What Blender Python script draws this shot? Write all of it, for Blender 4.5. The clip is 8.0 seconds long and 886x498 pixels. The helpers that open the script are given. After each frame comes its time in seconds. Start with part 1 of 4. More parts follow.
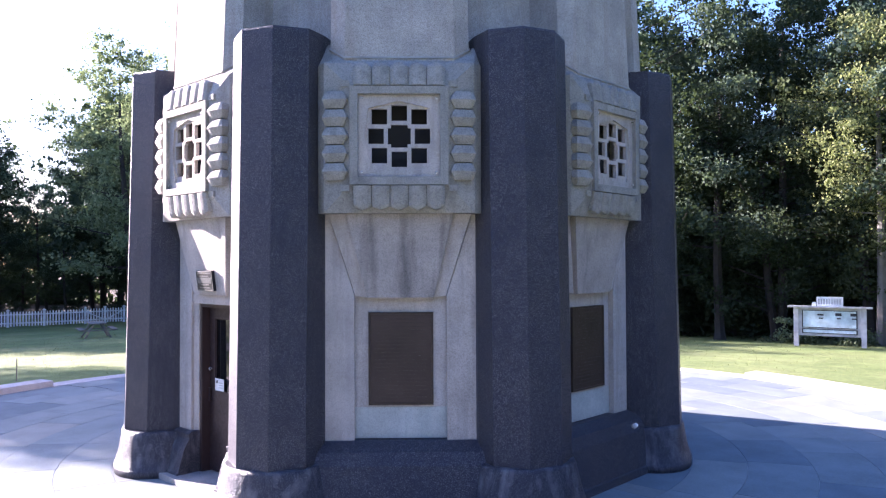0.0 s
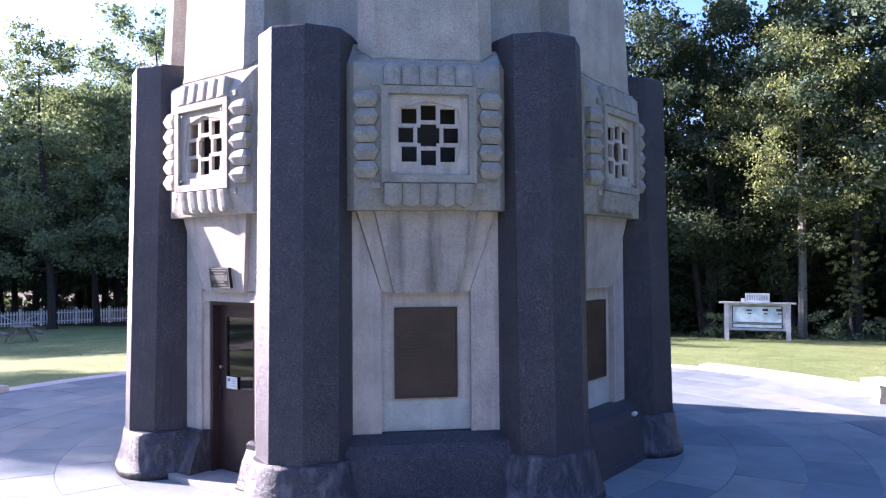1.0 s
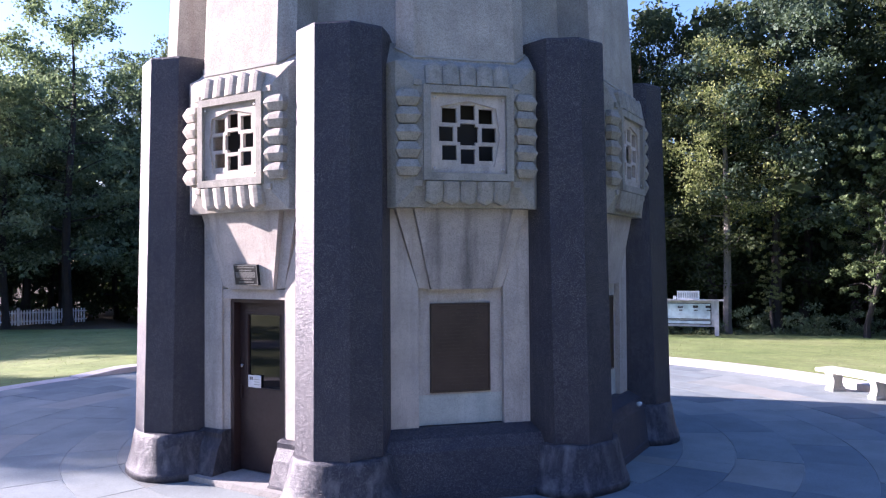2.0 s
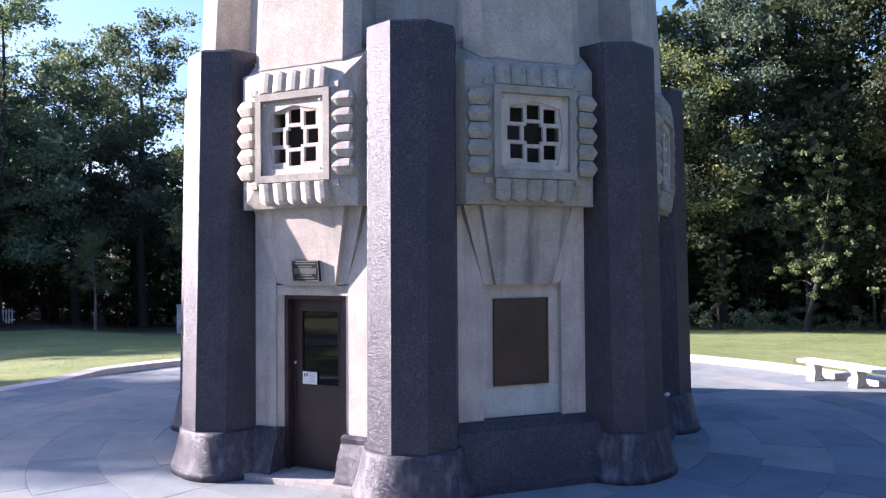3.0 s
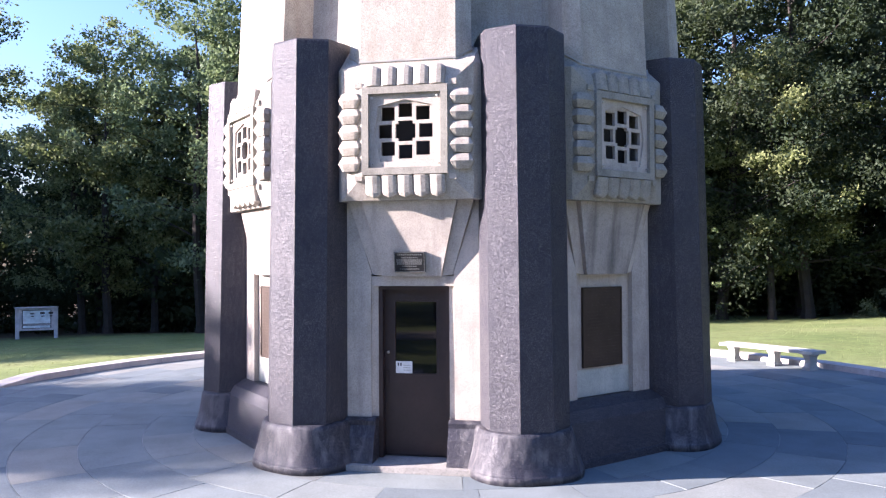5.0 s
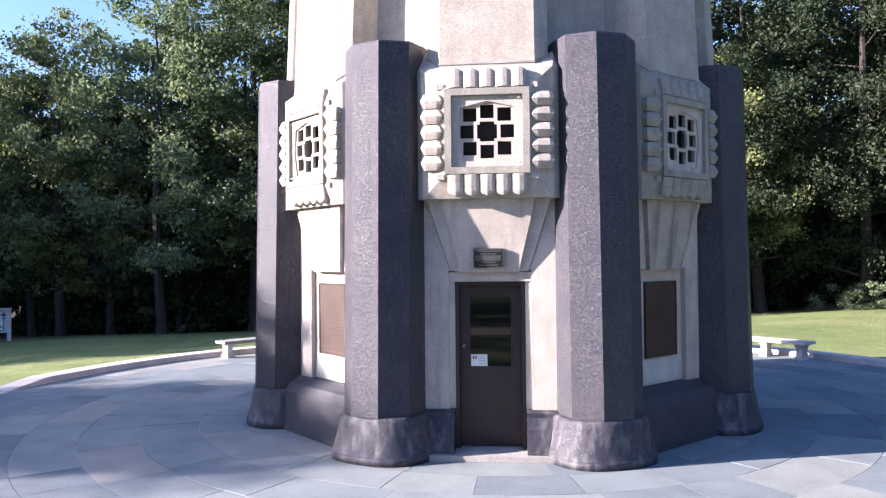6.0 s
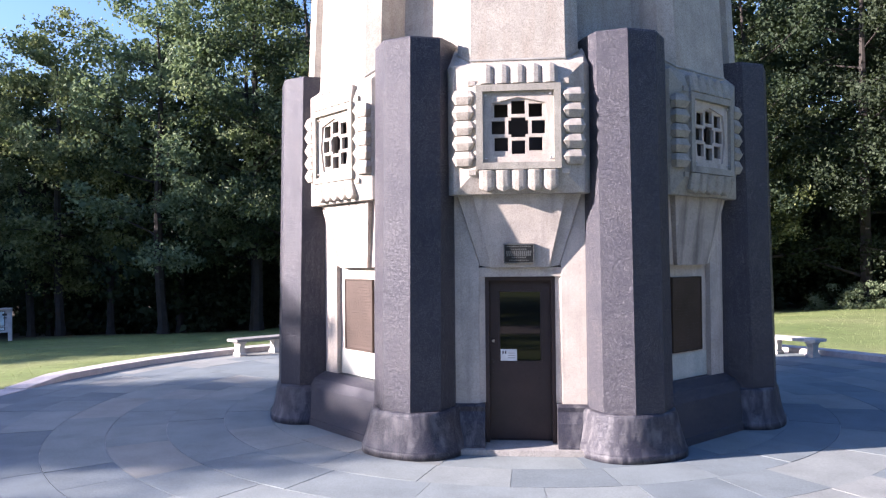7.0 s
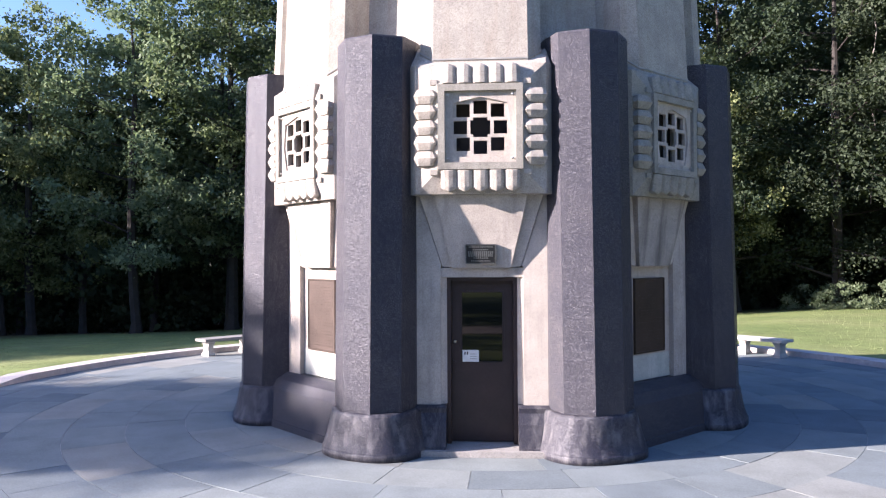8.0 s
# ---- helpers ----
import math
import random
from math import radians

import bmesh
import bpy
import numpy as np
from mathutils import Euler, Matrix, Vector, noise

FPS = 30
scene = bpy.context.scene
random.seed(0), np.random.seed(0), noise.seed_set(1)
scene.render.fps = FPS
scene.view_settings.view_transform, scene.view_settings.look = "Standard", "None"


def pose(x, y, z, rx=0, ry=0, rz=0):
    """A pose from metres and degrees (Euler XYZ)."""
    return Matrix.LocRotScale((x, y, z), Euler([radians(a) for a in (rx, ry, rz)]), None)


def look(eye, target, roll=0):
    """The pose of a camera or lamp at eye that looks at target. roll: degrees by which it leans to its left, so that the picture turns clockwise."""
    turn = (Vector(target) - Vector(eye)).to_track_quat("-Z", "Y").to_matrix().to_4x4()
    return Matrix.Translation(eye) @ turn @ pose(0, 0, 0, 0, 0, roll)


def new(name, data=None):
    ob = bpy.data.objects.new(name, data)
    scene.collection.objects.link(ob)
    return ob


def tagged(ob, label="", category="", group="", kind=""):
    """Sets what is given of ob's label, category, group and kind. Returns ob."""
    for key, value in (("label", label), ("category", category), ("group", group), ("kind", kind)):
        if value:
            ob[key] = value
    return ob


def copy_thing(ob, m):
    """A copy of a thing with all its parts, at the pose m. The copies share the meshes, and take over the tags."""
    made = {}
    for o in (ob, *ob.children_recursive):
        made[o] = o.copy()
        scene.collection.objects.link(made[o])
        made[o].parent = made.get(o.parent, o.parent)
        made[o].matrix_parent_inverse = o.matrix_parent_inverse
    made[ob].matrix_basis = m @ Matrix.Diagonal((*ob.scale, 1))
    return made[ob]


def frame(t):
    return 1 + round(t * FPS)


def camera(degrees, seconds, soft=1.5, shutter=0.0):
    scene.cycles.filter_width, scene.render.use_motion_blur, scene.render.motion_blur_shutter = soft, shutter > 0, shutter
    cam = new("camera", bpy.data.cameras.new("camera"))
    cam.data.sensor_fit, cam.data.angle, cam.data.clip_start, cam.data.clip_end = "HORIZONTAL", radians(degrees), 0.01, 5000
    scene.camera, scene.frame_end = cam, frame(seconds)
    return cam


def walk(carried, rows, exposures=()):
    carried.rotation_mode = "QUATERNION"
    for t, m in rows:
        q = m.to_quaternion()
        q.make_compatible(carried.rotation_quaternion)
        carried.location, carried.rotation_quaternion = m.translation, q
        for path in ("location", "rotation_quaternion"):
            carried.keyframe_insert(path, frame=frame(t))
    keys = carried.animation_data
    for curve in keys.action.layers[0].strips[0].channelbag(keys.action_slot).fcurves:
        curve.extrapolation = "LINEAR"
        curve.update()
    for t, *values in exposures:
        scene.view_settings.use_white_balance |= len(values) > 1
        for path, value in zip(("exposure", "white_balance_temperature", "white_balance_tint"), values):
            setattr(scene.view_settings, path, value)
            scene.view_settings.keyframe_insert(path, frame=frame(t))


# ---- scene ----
cam = camera(61.5, 8.0, 1.25)
# seconds, eye (m, tower axis at the origin), yaw, pitch, roll
ROWS = [
    (0.0, 8.306, -7.929, 2.698, 43.60, 1.00, 0.22),
    (0.5, 7.972, -8.401, 2.669, 40.74, 1.06, 0.32),
    (1.0, 7.566, -8.864, 2.656, 37.42, 1.00, 0.38),
    (2.5, 5.880, -10.231, 2.613, 27.72, 0.92, 0.40),
    (3.0, 5.192, -10.656, 2.604, 25.10, 0.83, 0.40),
    (3.5, 4.463, -11.061, 2.587, 22.43, 0.80, 0.42),
    (4.0, 3.697, -11.464, 2.575, 19.15, 0.72, 0.46),
    (4.5, 2.892, -11.833, 2.551, 15.25, 0.72, 0.48),
    (5.8, 0.724, -12.570, 2.492, 6.11, 0.69, 0.42),
    (6.0, 0.386, -12.685, 2.504, 5.91, 0.62, 0.56),
    (6.5, -0.051, -12.782, 2.482, 5.68, 0.66, 0.58),
    (7.0, -0.074, -12.780, 2.436, 5.42, 0.69, 0.56),
    (7.5, 0.113, -12.746, 2.406, 5.28, 0.74, 0.48),
    (8.0, 0.164, -12.699, 2.446, 3.96, 0.63, 0.32),
]
walk(cam, [(t, pose(x, y, z, 90 + pitch, roll, yaw)) for t, x, y, z, yaw, pitch, roll in ROWS],
     [(0.0, 3.23, 5220, 42), (1.0, 3.06, 5210, 42), (2.5, 2.64, 5240, 39), (4.5, 2.74, 5310, 36), (8.0, 2.47, 5340, 33)])

# ---- light ----
SUN_AZ, SUN_EL = 195.0, 18.5  # towards the sun, degrees from +x and above the horizon
sun_dir = Vector((math.cos(radians(SUN_AZ)) * math.cos(radians(SUN_EL)), math.sin(radians(SUN_AZ)) * math.cos(radians(SUN_EL)), math.sin(radians(SUN_EL))))
world = bpy.data.worlds.new("sky")
scene.world = world
world.use_nodes = True
wn = world.node_tree
sky = wn.nodes.new("ShaderNodeTexSky")
sky.sky_type, sky.sun_disc = "NISHITA", False
sky.sun_elevation, sky.sun_rotation = radians(SUN_EL), radians(90 - SUN_AZ)
sky.air_density, sky.dust_density, sky.ozone_density = 1.5, 1.8, 4.6
wn.links.new(sky.outputs[0], wn.nodes["Background"].inputs[0])
wn.nodes["Background"].inputs[1].default_value = 0.053
sun = new("sun", bpy.data.lights.new("sun", "SUN"))
sun.data.energy, sun.data.angle, sun.data.color = 4.5, radians(0.55), (1.0, 0.85, 0.575)
sun.matrix_world = look((0, 0, 0), -sun_dir)


# ---- materials ----
def mat(name, colour, rough=0.8, metal=0.0, spec=0.5):
    m = bpy.data.materials.new(name)
    m.use_nodes = True
    b = m.node_tree.nodes["Principled BSDF"]
    b.inputs["Base Color"].default_value = (*colour, 1)
    b.inputs["Roughness"].default_value = rough
    b.inputs["Metallic"].default_value = metal
    b.inputs["Specular IOR Level"].default_value = spec
    return m


def node(m, kind, **kw):
    n = m.node_tree.nodes.new("ShaderNode" + kind)
    for k, v in kw.items():
        n.inputs[k].default_value = v
    return n


def wire(m, a, b):
    m.node_tree.links.new(a, b)


def bsdf(m):
    return m.node_tree.nodes["Principled BSDF"]


def coords(m, scale=(1, 1, 1), own=True):
    """Object coordinates, shifted by the object's own random number."""
    tc = node(m, "TexCoord")
    mp = node(m, "Mapping")
    mp.inputs["Scale"].default_value = scale
    wire(m, tc.outputs["Object"], mp.inputs["Vector"])
    if own:
        oi = node(m, "ObjectInfo")
        mul = m.node_tree.nodes.new("ShaderNodeVectorMath")
        mul.operation = "MULTIPLY_ADD"
        mul.inputs[1].default_value = (37.0, 19.0, 23.0)
        comb = node(m, "CombineXYZ")
        for i in range(3):
            wire(m, oi.outputs["Random"], comb.inputs[i])
        wire(m, comb.outputs[0], mul.inputs[0])
        wire(m, mp.outputs[0], mul.inputs[2])
        return mul.outputs[0]
    return mp.outputs[0]


def tex(m, vec, scale, detail=4.0, rough=0.55):
    n = node(m, "TexNoise", Scale=scale, Detail=detail, Roughness=rough)
    wire(m, vec, n.inputs["Vector"])
    return n.outputs["Fac"]


def ramp(m, fac, stops):
    r = node(m, "ValToRGB")
    e = r.color_ramp.elements
    while len(e) < len(stops):
        e.new(0.5)
    for el, (p, c) in zip(e, stops):
        el.position, el.color = p, (*c, 1)
    wire(m, fac, r.inputs[0])
    return r.outputs[0]


def mix(m, fac, a, b, mode="MIX"):
    n = node(m, "Mix")
    n.data_type, n.blend_type = "RGBA", mode
    if hasattr(fac, "node"):
        wire(m, fac, n.inputs[0])
    else:
        n.inputs[0].default_value = fac
    for s, v in ((6, a), (7, b)):
        if hasattr(v, "node"):
            wire(m, v, n.inputs[s])
        else:
            n.inputs[s].default_value = (*v, 1)
    return n.outputs[2]


def bump(m, height, strength, distance=0.01):
    b = node(m, "Bump", Strength=strength, Distance=distance)
    wire(m, height, b.inputs["Height"])
    wire(m, b.outputs[0], bsdf(m).inputs["Normal"])


def grey(v):
    return (v, v, v)


def concrete(name, base, stain, grain=1.0, runs=0.6, spot=None, wide=7.0):
    """Cast-stone concrete with a sandy aggregate grain, blotches and run-down streaks."""
    m = mat(name, base, 0.9, spec=0.25)
    v = coords(m)
    blotch = tex(m, v, 2.6, 7, 0.62)
    streak = tex(m, coords(m, (wide, wide, wide * 0.07)), 1.3, 5)
    sand = tex(m, v, 85.0, 3, 0.8)
    grit = tex(m, v, 34.0, 3, 0.7)
    c = mix(m, ramp(m, blotch, ((0.36, (0, 0, 0)), (0.66, (1, 1, 1)))), tuple(x * 1.06 for x in base), tuple(x * 0.8 for x in base))
    c = mix(m, ramp(m, streak, ((0.5, (0, 0, 0)), (0.72, (runs, runs, runs)))), c, stain)
    c = mix(m, 0.8 * grain, c, ramp(m, sand, ((0.3, grey(0.5)), (0.5, grey(1.0)), (0.72, grey(1.25)))), "MULTIPLY")
    c = mix(m, 0.32 * grain, c, ramp(m, grit, ((0.34, grey(0.62)), (0.5, grey(1.0)), (0.7, grey(1.18)))), "MULTIPLY")
    if spot:
        far = m.node_tree.nodes.new("ShaderNodeVectorMath")
        far.operation = "DISTANCE"
        wire(m, coords(m, (1, 1, 0.7), own=False), far.inputs[0])
        far.inputs[1].default_value = (spot[0], spot[1], spot[2] * 0.7)
        soil = ramp(m, far.outputs["Value"], ((0.02, grey(0.85)), (0.09, grey(0.5)), (0.2, grey(0.0))))
        soil = mix(m, 0.6, soil, ramp(m, tex(m, v, 9.0, 5, 0.7), ((0.35, grey(0.0)), (0.6, grey(1.0)))), "MULTIPLY")
        c = mix(m, soil, c, (0.055, 0.052, 0.05))
    wire(m, c, bsdf(m).inputs["Base Color"])
    bump(m, sand, 0.5, 0.004)
    return m


def aggregate(name, wash):
    """Dark exposed-aggregate concrete whose glossy chips lie at all angles."""
    m = mat(name, (0.05, 0.047, 0.055), 0.42, spec=0.27)
    bsdf(m).inputs["Specular Tint"].default_value = (0.9, 0.92, 1.0, 1)
    v = coords(m)
    vor = node(m, "TexVoronoi", Scale=240.0)
    wire(m, v, vor.inputs["Vector"])
    sep = node(m, "SeparateColor")
    wire(m, vor.outputs["Color"], sep.inputs[0])
    chips = ramp(m, sep.outputs[0], ((0.0, (0.019, 0.018, 0.03)), (0.5, (0.034, 0.033, 0.044)), (0.8, (0.064, 0.062, 0.067)), (0.975, (0.2, 0.193, 0.185))))
    blotch = tex(m, v, 2.2, 5)
    c = mix(m, ramp(m, blotch, ((0.4, (0, 0, 0)), (0.72, (0.6, 0.6, 0.6)))), chips, (0.026, 0.027, 0.04))
    lime = tex(m, coords(m, (3, 3, 1.1)), 3.1, 6)
    c = mix(m, ramp(m, lime, ((0.66 - 0.5 * wash, (0, 0, 0)), (0.8, grey(0.14 + 1.3 * wash)))), c, (0.24, 0.233, 0.235))
    wire(m, c, bsdf(m).inputs["Base Color"])
    geo = node(m, "NewGeometry")
    low = m.node_tree.nodes.new("ShaderNodeVectorMath")
    low.operation = "SUBTRACT"
    wire(m, vor.outputs["Color"], low.inputs[0])
    low.inputs[1].default_value = (0.5, 0.5, 0.5)
    tip = m.node_tree.nodes.new("ShaderNodeVectorMath")
    tip.operation = "MULTIPLY_ADD"
    wire(m, low.outputs[0], tip.inputs[0])
    tip.inputs[1].default_value = (0.8, 0.8, 0.8)
    wire(m, geo.outputs["Normal"], tip.inputs[2])
    unit = m.node_tree.nodes.new("ShaderNodeVectorMath")
    unit.operation = "NORMALIZE"
    wire(m, tip.outputs[0], unit.inputs[0])
    wire(m, unit.outputs[0], bsdf(m).inputs["Normal"])
    return m


M_STONE = concrete("cast_stone", (0.475, 0.429, 0.38), (0.28, 0.25, 0.222), 0.8)
M_SHAFT = concrete("shaft_concrete", (0.418, 0.387, 0.339), (0.33, 0.28, 0.225), 1.2)
M_BLUE = concrete("stained_panel", (0.46, 0.475, 0.435), (0.34, 0.37, 0.34), 0.6)
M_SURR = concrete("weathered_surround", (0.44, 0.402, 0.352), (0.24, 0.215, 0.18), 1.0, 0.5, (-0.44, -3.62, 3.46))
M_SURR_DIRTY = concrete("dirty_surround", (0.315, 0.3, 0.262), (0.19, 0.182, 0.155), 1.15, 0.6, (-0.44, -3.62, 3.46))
M_KEY = concrete("weathered_keystone", (0.385, 0.345, 0.308), (0.15, 0.135, 0.125), 1.0, 0.9, None, 3.6)
M_DARK = aggregate("dark_aggregate", 0.0)
M_DARK_BASE = aggregate("lime_washed_aggregate", 0.38)


def simple(name, colour, rough, metal=0.0, grain=60.0, depth=0.2):
    m = mat(name, colour, rough, metal)
    v = coords(m)
    n = tex(m, v, grain, 3)
    w = tex(m, v, 3.0, 4)
    c = mix(m, 1.0, colour, ramp(m, w, ((0.3, grey(0.72)), (0.7, grey(1.2)))), "MULTIPLY")
    wire(m, c, bsdf(m).inputs["Base Color"])
    wire(m, ramp(m, n, ((0.2, grey(max(rough - 0.15, 0.05))), (0.8, grey(min(rough + 0.15, 1.0))))), bsdf(m).inputs["Roughness"])
    bump(m, n, depth, 0.002)
    return m


M_BRONZE = simple("bronze", (0.056, 0.039, 0.032), 0.55, 0.45, 40)
M_BRONZE_EDGE = simple("bronze_edge", (0.062, 0.047, 0.039), 0.5, 0.6, 60)
M_SIGN = simple("sign_bronze", (0.035, 0.036, 0.04), 0.4, 0.6, 40)
M_LETTER = simple("letter_metal", (0.42, 0.4, 0.37), 0.4, 0.7, 80)
M_SIGN_LETTER = simple("dull_letters", (0.17, 0.175, 0.18), 0.45, 0.6, 80)
M_DOOR = simple("door_paint", (0.032, 0.018, 0.017), 0.5, 0.0, 30)
M_PANE = mat("dark_glass", (0.004, 0.004, 0.005), 0.03, spec=0.45)
M_VOID = mat("dark_interior", (0.035, 0.033, 0.034), 0.7, spec=0.3)
M_PAPER = simple("paper", (0.75, 0.74, 0.72), 0.7, 0.0, 90, 0.05)
M_INK = mat("ink", (0.03, 0.03, 0.035), 0.6)
M_WHITE = simple("white_paint", (0.8, 0.8, 0.8), 0.55, 0.0, 40, 0.1)
M_BENCH = concrete("bench_concrete", (0.55, 0.53, 0.49), (0.36, 0.34, 0.31), 0.5)
M_STEP = concrete("step_stone", (0.33, 0.318, 0.3), (0.26, 0.25, 0.235), 1.0)
M_SLAB = concrete("darker_slab", (0.27, 0.26, 0.245), (0.15, 0.145, 0.135), 0.8)
M_KERB = concrete("kerb_granite", (0.52, 0.48, 0.47), (0.4, 0.35, 0.34), 0.5)
M_BOARD = simple("weathered_board", (0.5, 0.49, 0.5), 0.7, 0.0, 20)
M_MAP = simple("map_sheet", (0.62, 0.72, 0.76), 0.35, 0.0, 5, 0.05)
M_PATH = simple("path_gravel", (0.33, 0.28, 0.25), 0.95, 0.0, 50, 0.5)
M_MORTAR = simple("joint_sand", (0.34, 0.338, 0.325), 0.95, 0.0, 90)
M_BARK = simple("bark", (0.034, 0.029, 0.026), 0.95, 0.0, 14, 0.9)
M_BIRCH = simple("pale_bark", (0.15, 0.14, 0.125), 0.9, 0.0, 14, 0.6)
M_WOOD = simple("grey_wood", (0.2, 0.17, 0.14), 0.85, 0.0, 25, 0.4)
M_METAL = simple("knob_metal", (0.5, 0.48, 0.44), 0.3, 0.9, 40)


def flagstone():
    m = mat("bluestone", (0.3, 0.31, 0.33), 0.75, spec=0.22)
    v = coords(m)
    oi = node(m, "ObjectInfo")
    base = ramp(m, oi.outputs["Random"], ((0.0, (0.137, 0.165, 0.183)), (0.15, (0.165, 0.194, 0.206)), (0.5, (0.193, 0.222, 0.228)), (0.8, (0.222, 0.247, 0.243)), (1.0, (0.25, 0.255, 0.236))))
    cloud = tex(m, v, 1.6, 6)
    fine = tex(m, v, 55.0, 4, 0.7)
    c = mix(m, 0.7, base, ramp(m, cloud, ((0.3, grey(0.74)), (0.55, grey(1.0)), (0.75, grey(1.18)))), "MULTIPLY")
    c = mix(m, 0.5, c, ramp(m, fine, ((0.3, grey(0.65)), (0.7, grey(1.3)))), "MULTIPLY")
    wire(m, c, bsdf(m).inputs["Base Color"])
    bump(m, fine, 0.25, 0.004)
    return m


M_FLAG = flagstone()


def grass():
    m = mat("lawn", (0.13, 0.18, 0.05), 0.95, spec=0.2)
    tc = node(m, "TexCoord")
    v = tc.outputs["Object"]
    big = tex(m, v, 0.25, 5)
    fine = tex(m, v, 9.0, 5, 0.75)
    c = ramp(m, big, ((0.3, (0.127, 0.172, 0.054)), (0.55, (0.172, 0.208, 0.075)), (0.75, (0.215, 0.23, 0.104))))
    c = mix(m, 0.7, c, ramp(m, fine, ((0.25, grey(0.45)), (0.5, grey(1.0)), (0.78, grey(1.45)))), "MULTIPLY")
    for size, low, high in ((0.9, 0.86, 1.14), (2.7, 0.84, 1.14)):
        c = mix(m, 0.75, c, ramp(m, tex(m, v, size, 4, 0.65), ((0.34, grey(low)), (0.5, grey(1.0)), (0.66, grey(high)))), "MULTIPLY")
    # litter under the woods
    sep = node(m, "SeparateXYZ")
    wire(m, v, sep.inputs[0])
    ln = m.node_tree.nodes.new("ShaderNodeVectorMath")
    ln.operation = "LENGTH"
    wire(m, v, ln.inputs[0])
    rg = node(m, "MapRange")
    rg.inputs[1].default_value, rg.inputs[2].default_value = 33.0, 40.0
    wire(m, ln.outputs["Value"], rg.inputs[0])
    n2 = m.node_tree.nodes.new("ShaderNodeMath")
    n2.operation = "GREATER_THAN"
    wire(m, sep.outputs[1], n2.inputs[0])
    n2.inputs[1].default_value = 18.0
    m2 = m.node_tree.nodes.new("ShaderNodeMath")
    m2.operation = "MULTIPLY"
    wire(m, rg.outputs[0], m2.inputs[0])
    wire(m, n2.outputs[0], m2.inputs[1])
    litter = ramp(m, fine, ((0.3, (0.035, 0.028, 0.018)), (0.7, (0.1, 0.075, 0.045))))
    c = mix(m, m2.outputs[0], c, litter)
    wire(m, c, bsdf(m).inputs["Base Color"])
    bump(m, fine, 0.8, 0.04)
    return m


M_GRASS = grass()


def leaves(name, a, b, through_light=0.42, gloss=0.012):
    m = bpy.data.materials.new(name)
    m.use_nodes = True
    nt = m.node_tree
    nt.nodes.remove(nt.nodes["Principled BSDF"])
    geo = node(m, "NewGeometry")
    oi = node(m, "ObjectInfo")
    c = ramp(m, geo.outputs["Random Per Island"], ((0.0, a), (1.0, b)))
    c = mix(m, 0.6, c, ramp(m, oi.outputs["Random"], ((0.0, (0.7, 0.85, 0.8)), (0.5, (1.0, 1.0, 1.0)), (1.0, (1.25, 1.15, 0.8)))), "MULTIPLY")
    dif, trl, glo, m1, m2 = node(m, "BsdfDiffuse"), node(m, "BsdfTranslucent"), node(m, "BsdfGlossy", Roughness=0.45), node(m, "MixShader"), node(m, "MixShader")
    wire(m, c, dif.inputs["Color"])
    wire(m, mix(m, 0.4, c, (0.09, 0.13, 0.02)), trl.inputs["Color"])
    glo.inputs["Color"].default_value = (0.6, 0.65, 0.6, 1)
    m1.inputs[0].default_value, m2.inputs[0].default_value = through_light, gloss
    wire(m, dif.outputs[0], m1.inputs[1])
    wire(m, trl.outputs[0], m1.inputs[2])
    wire(m, m1.outputs[0], m2.inputs[1])
    wire(m, glo.outputs[0], m2.inputs[2])
    wire(m, m2.outputs[0], nt.nodes["Material Output"].inputs[0])
    return m


M_LEAF = leaves("leaf_green", (0.098, 0.132, 0.08), (0.265, 0.325, 0.19), 0.47)
M_LEAF2 = leaves("leaf_grey_green", (0.1, 0.128, 0.062), (0.29, 0.33, 0.16), 0.48)
# near-black leaf colour with the shade of the woods put into it
M_LEAF4 = leaves("leaf_shaded_dark", (0.027, 0.038, 0.025), (0.062, 0.08, 0.048), 0.28, 0.006)
# bluish leaf colour standing in for distant shade and haze
M_LEAF5 = leaves("leaf_shade_blue", (0.055, 0.078, 0.058), (0.142, 0.18, 0.13))
M_BLADE = leaves("grass_blade", (0.155, 0.2, 0.075), (0.27, 0.3, 0.132))
# shade deep in the woods, put into the leaf colour
M_LEAF3 = leaves("leaf_deep_shade", (0.04, 0.057, 0.038), (0.09, 0.12, 0.074), 0.3, 0.008)


# ---- mesh helpers ----
def part(name, bm, material, parent=None, label="", m=None, share=None):
    """Links a bmesh (or a mesh already made) as one mesh object under a thing or part."""
    if share is None:
        bmesh.ops.recalc_face_normals(bm, faces=bm.faces)
        share = bpy.data.meshes.new(name)
        bm.to_mesh(share)
        bm.free()
        share.materials.append(material)
    ob = new(name, share)
    if parent is not None:
        ob.parent = parent
    if m is not None:
        ob.matrix_basis = m
    if label:
        ob["label"] = label
    return ob


def loft(bm, rings, caps=True, close=True):
    """Skins rings of points of equal count, and caps both ends."""
    vs = [[bm.verts.new(p) for p in r] for r in rings]
    n = len(vs[0])
    for a, b in zip(vs, vs[1:]):
        for i in range(n if close else n - 1):
            j = (i + 1) % n
            bm.faces.new((a[i], a[j], b[j], b[i]))
    if caps:
        bm.faces.new(list(reversed(vs[0])))
        bm.faces.new(vs[-1])
    return vs


def box(bm, x0, x1, y0, y1, z0, z1):
    loft(bm, [[(x0, y0, z), (x1, y0, z), (x1, y1, z), (x0, y1, z)] for z in (z0, z1)])


def slab(bm, pts, n0, n1):
    """A plate in a bay: outline pts (u, z), from depth n0 out to n1 (either may be a function of z)."""
    f = lambda n, z: n(z) if callable(n) else n
    loft(bm, [[(u, -f(n, z), z) for u, z in pts] for n in (n0, n1)])


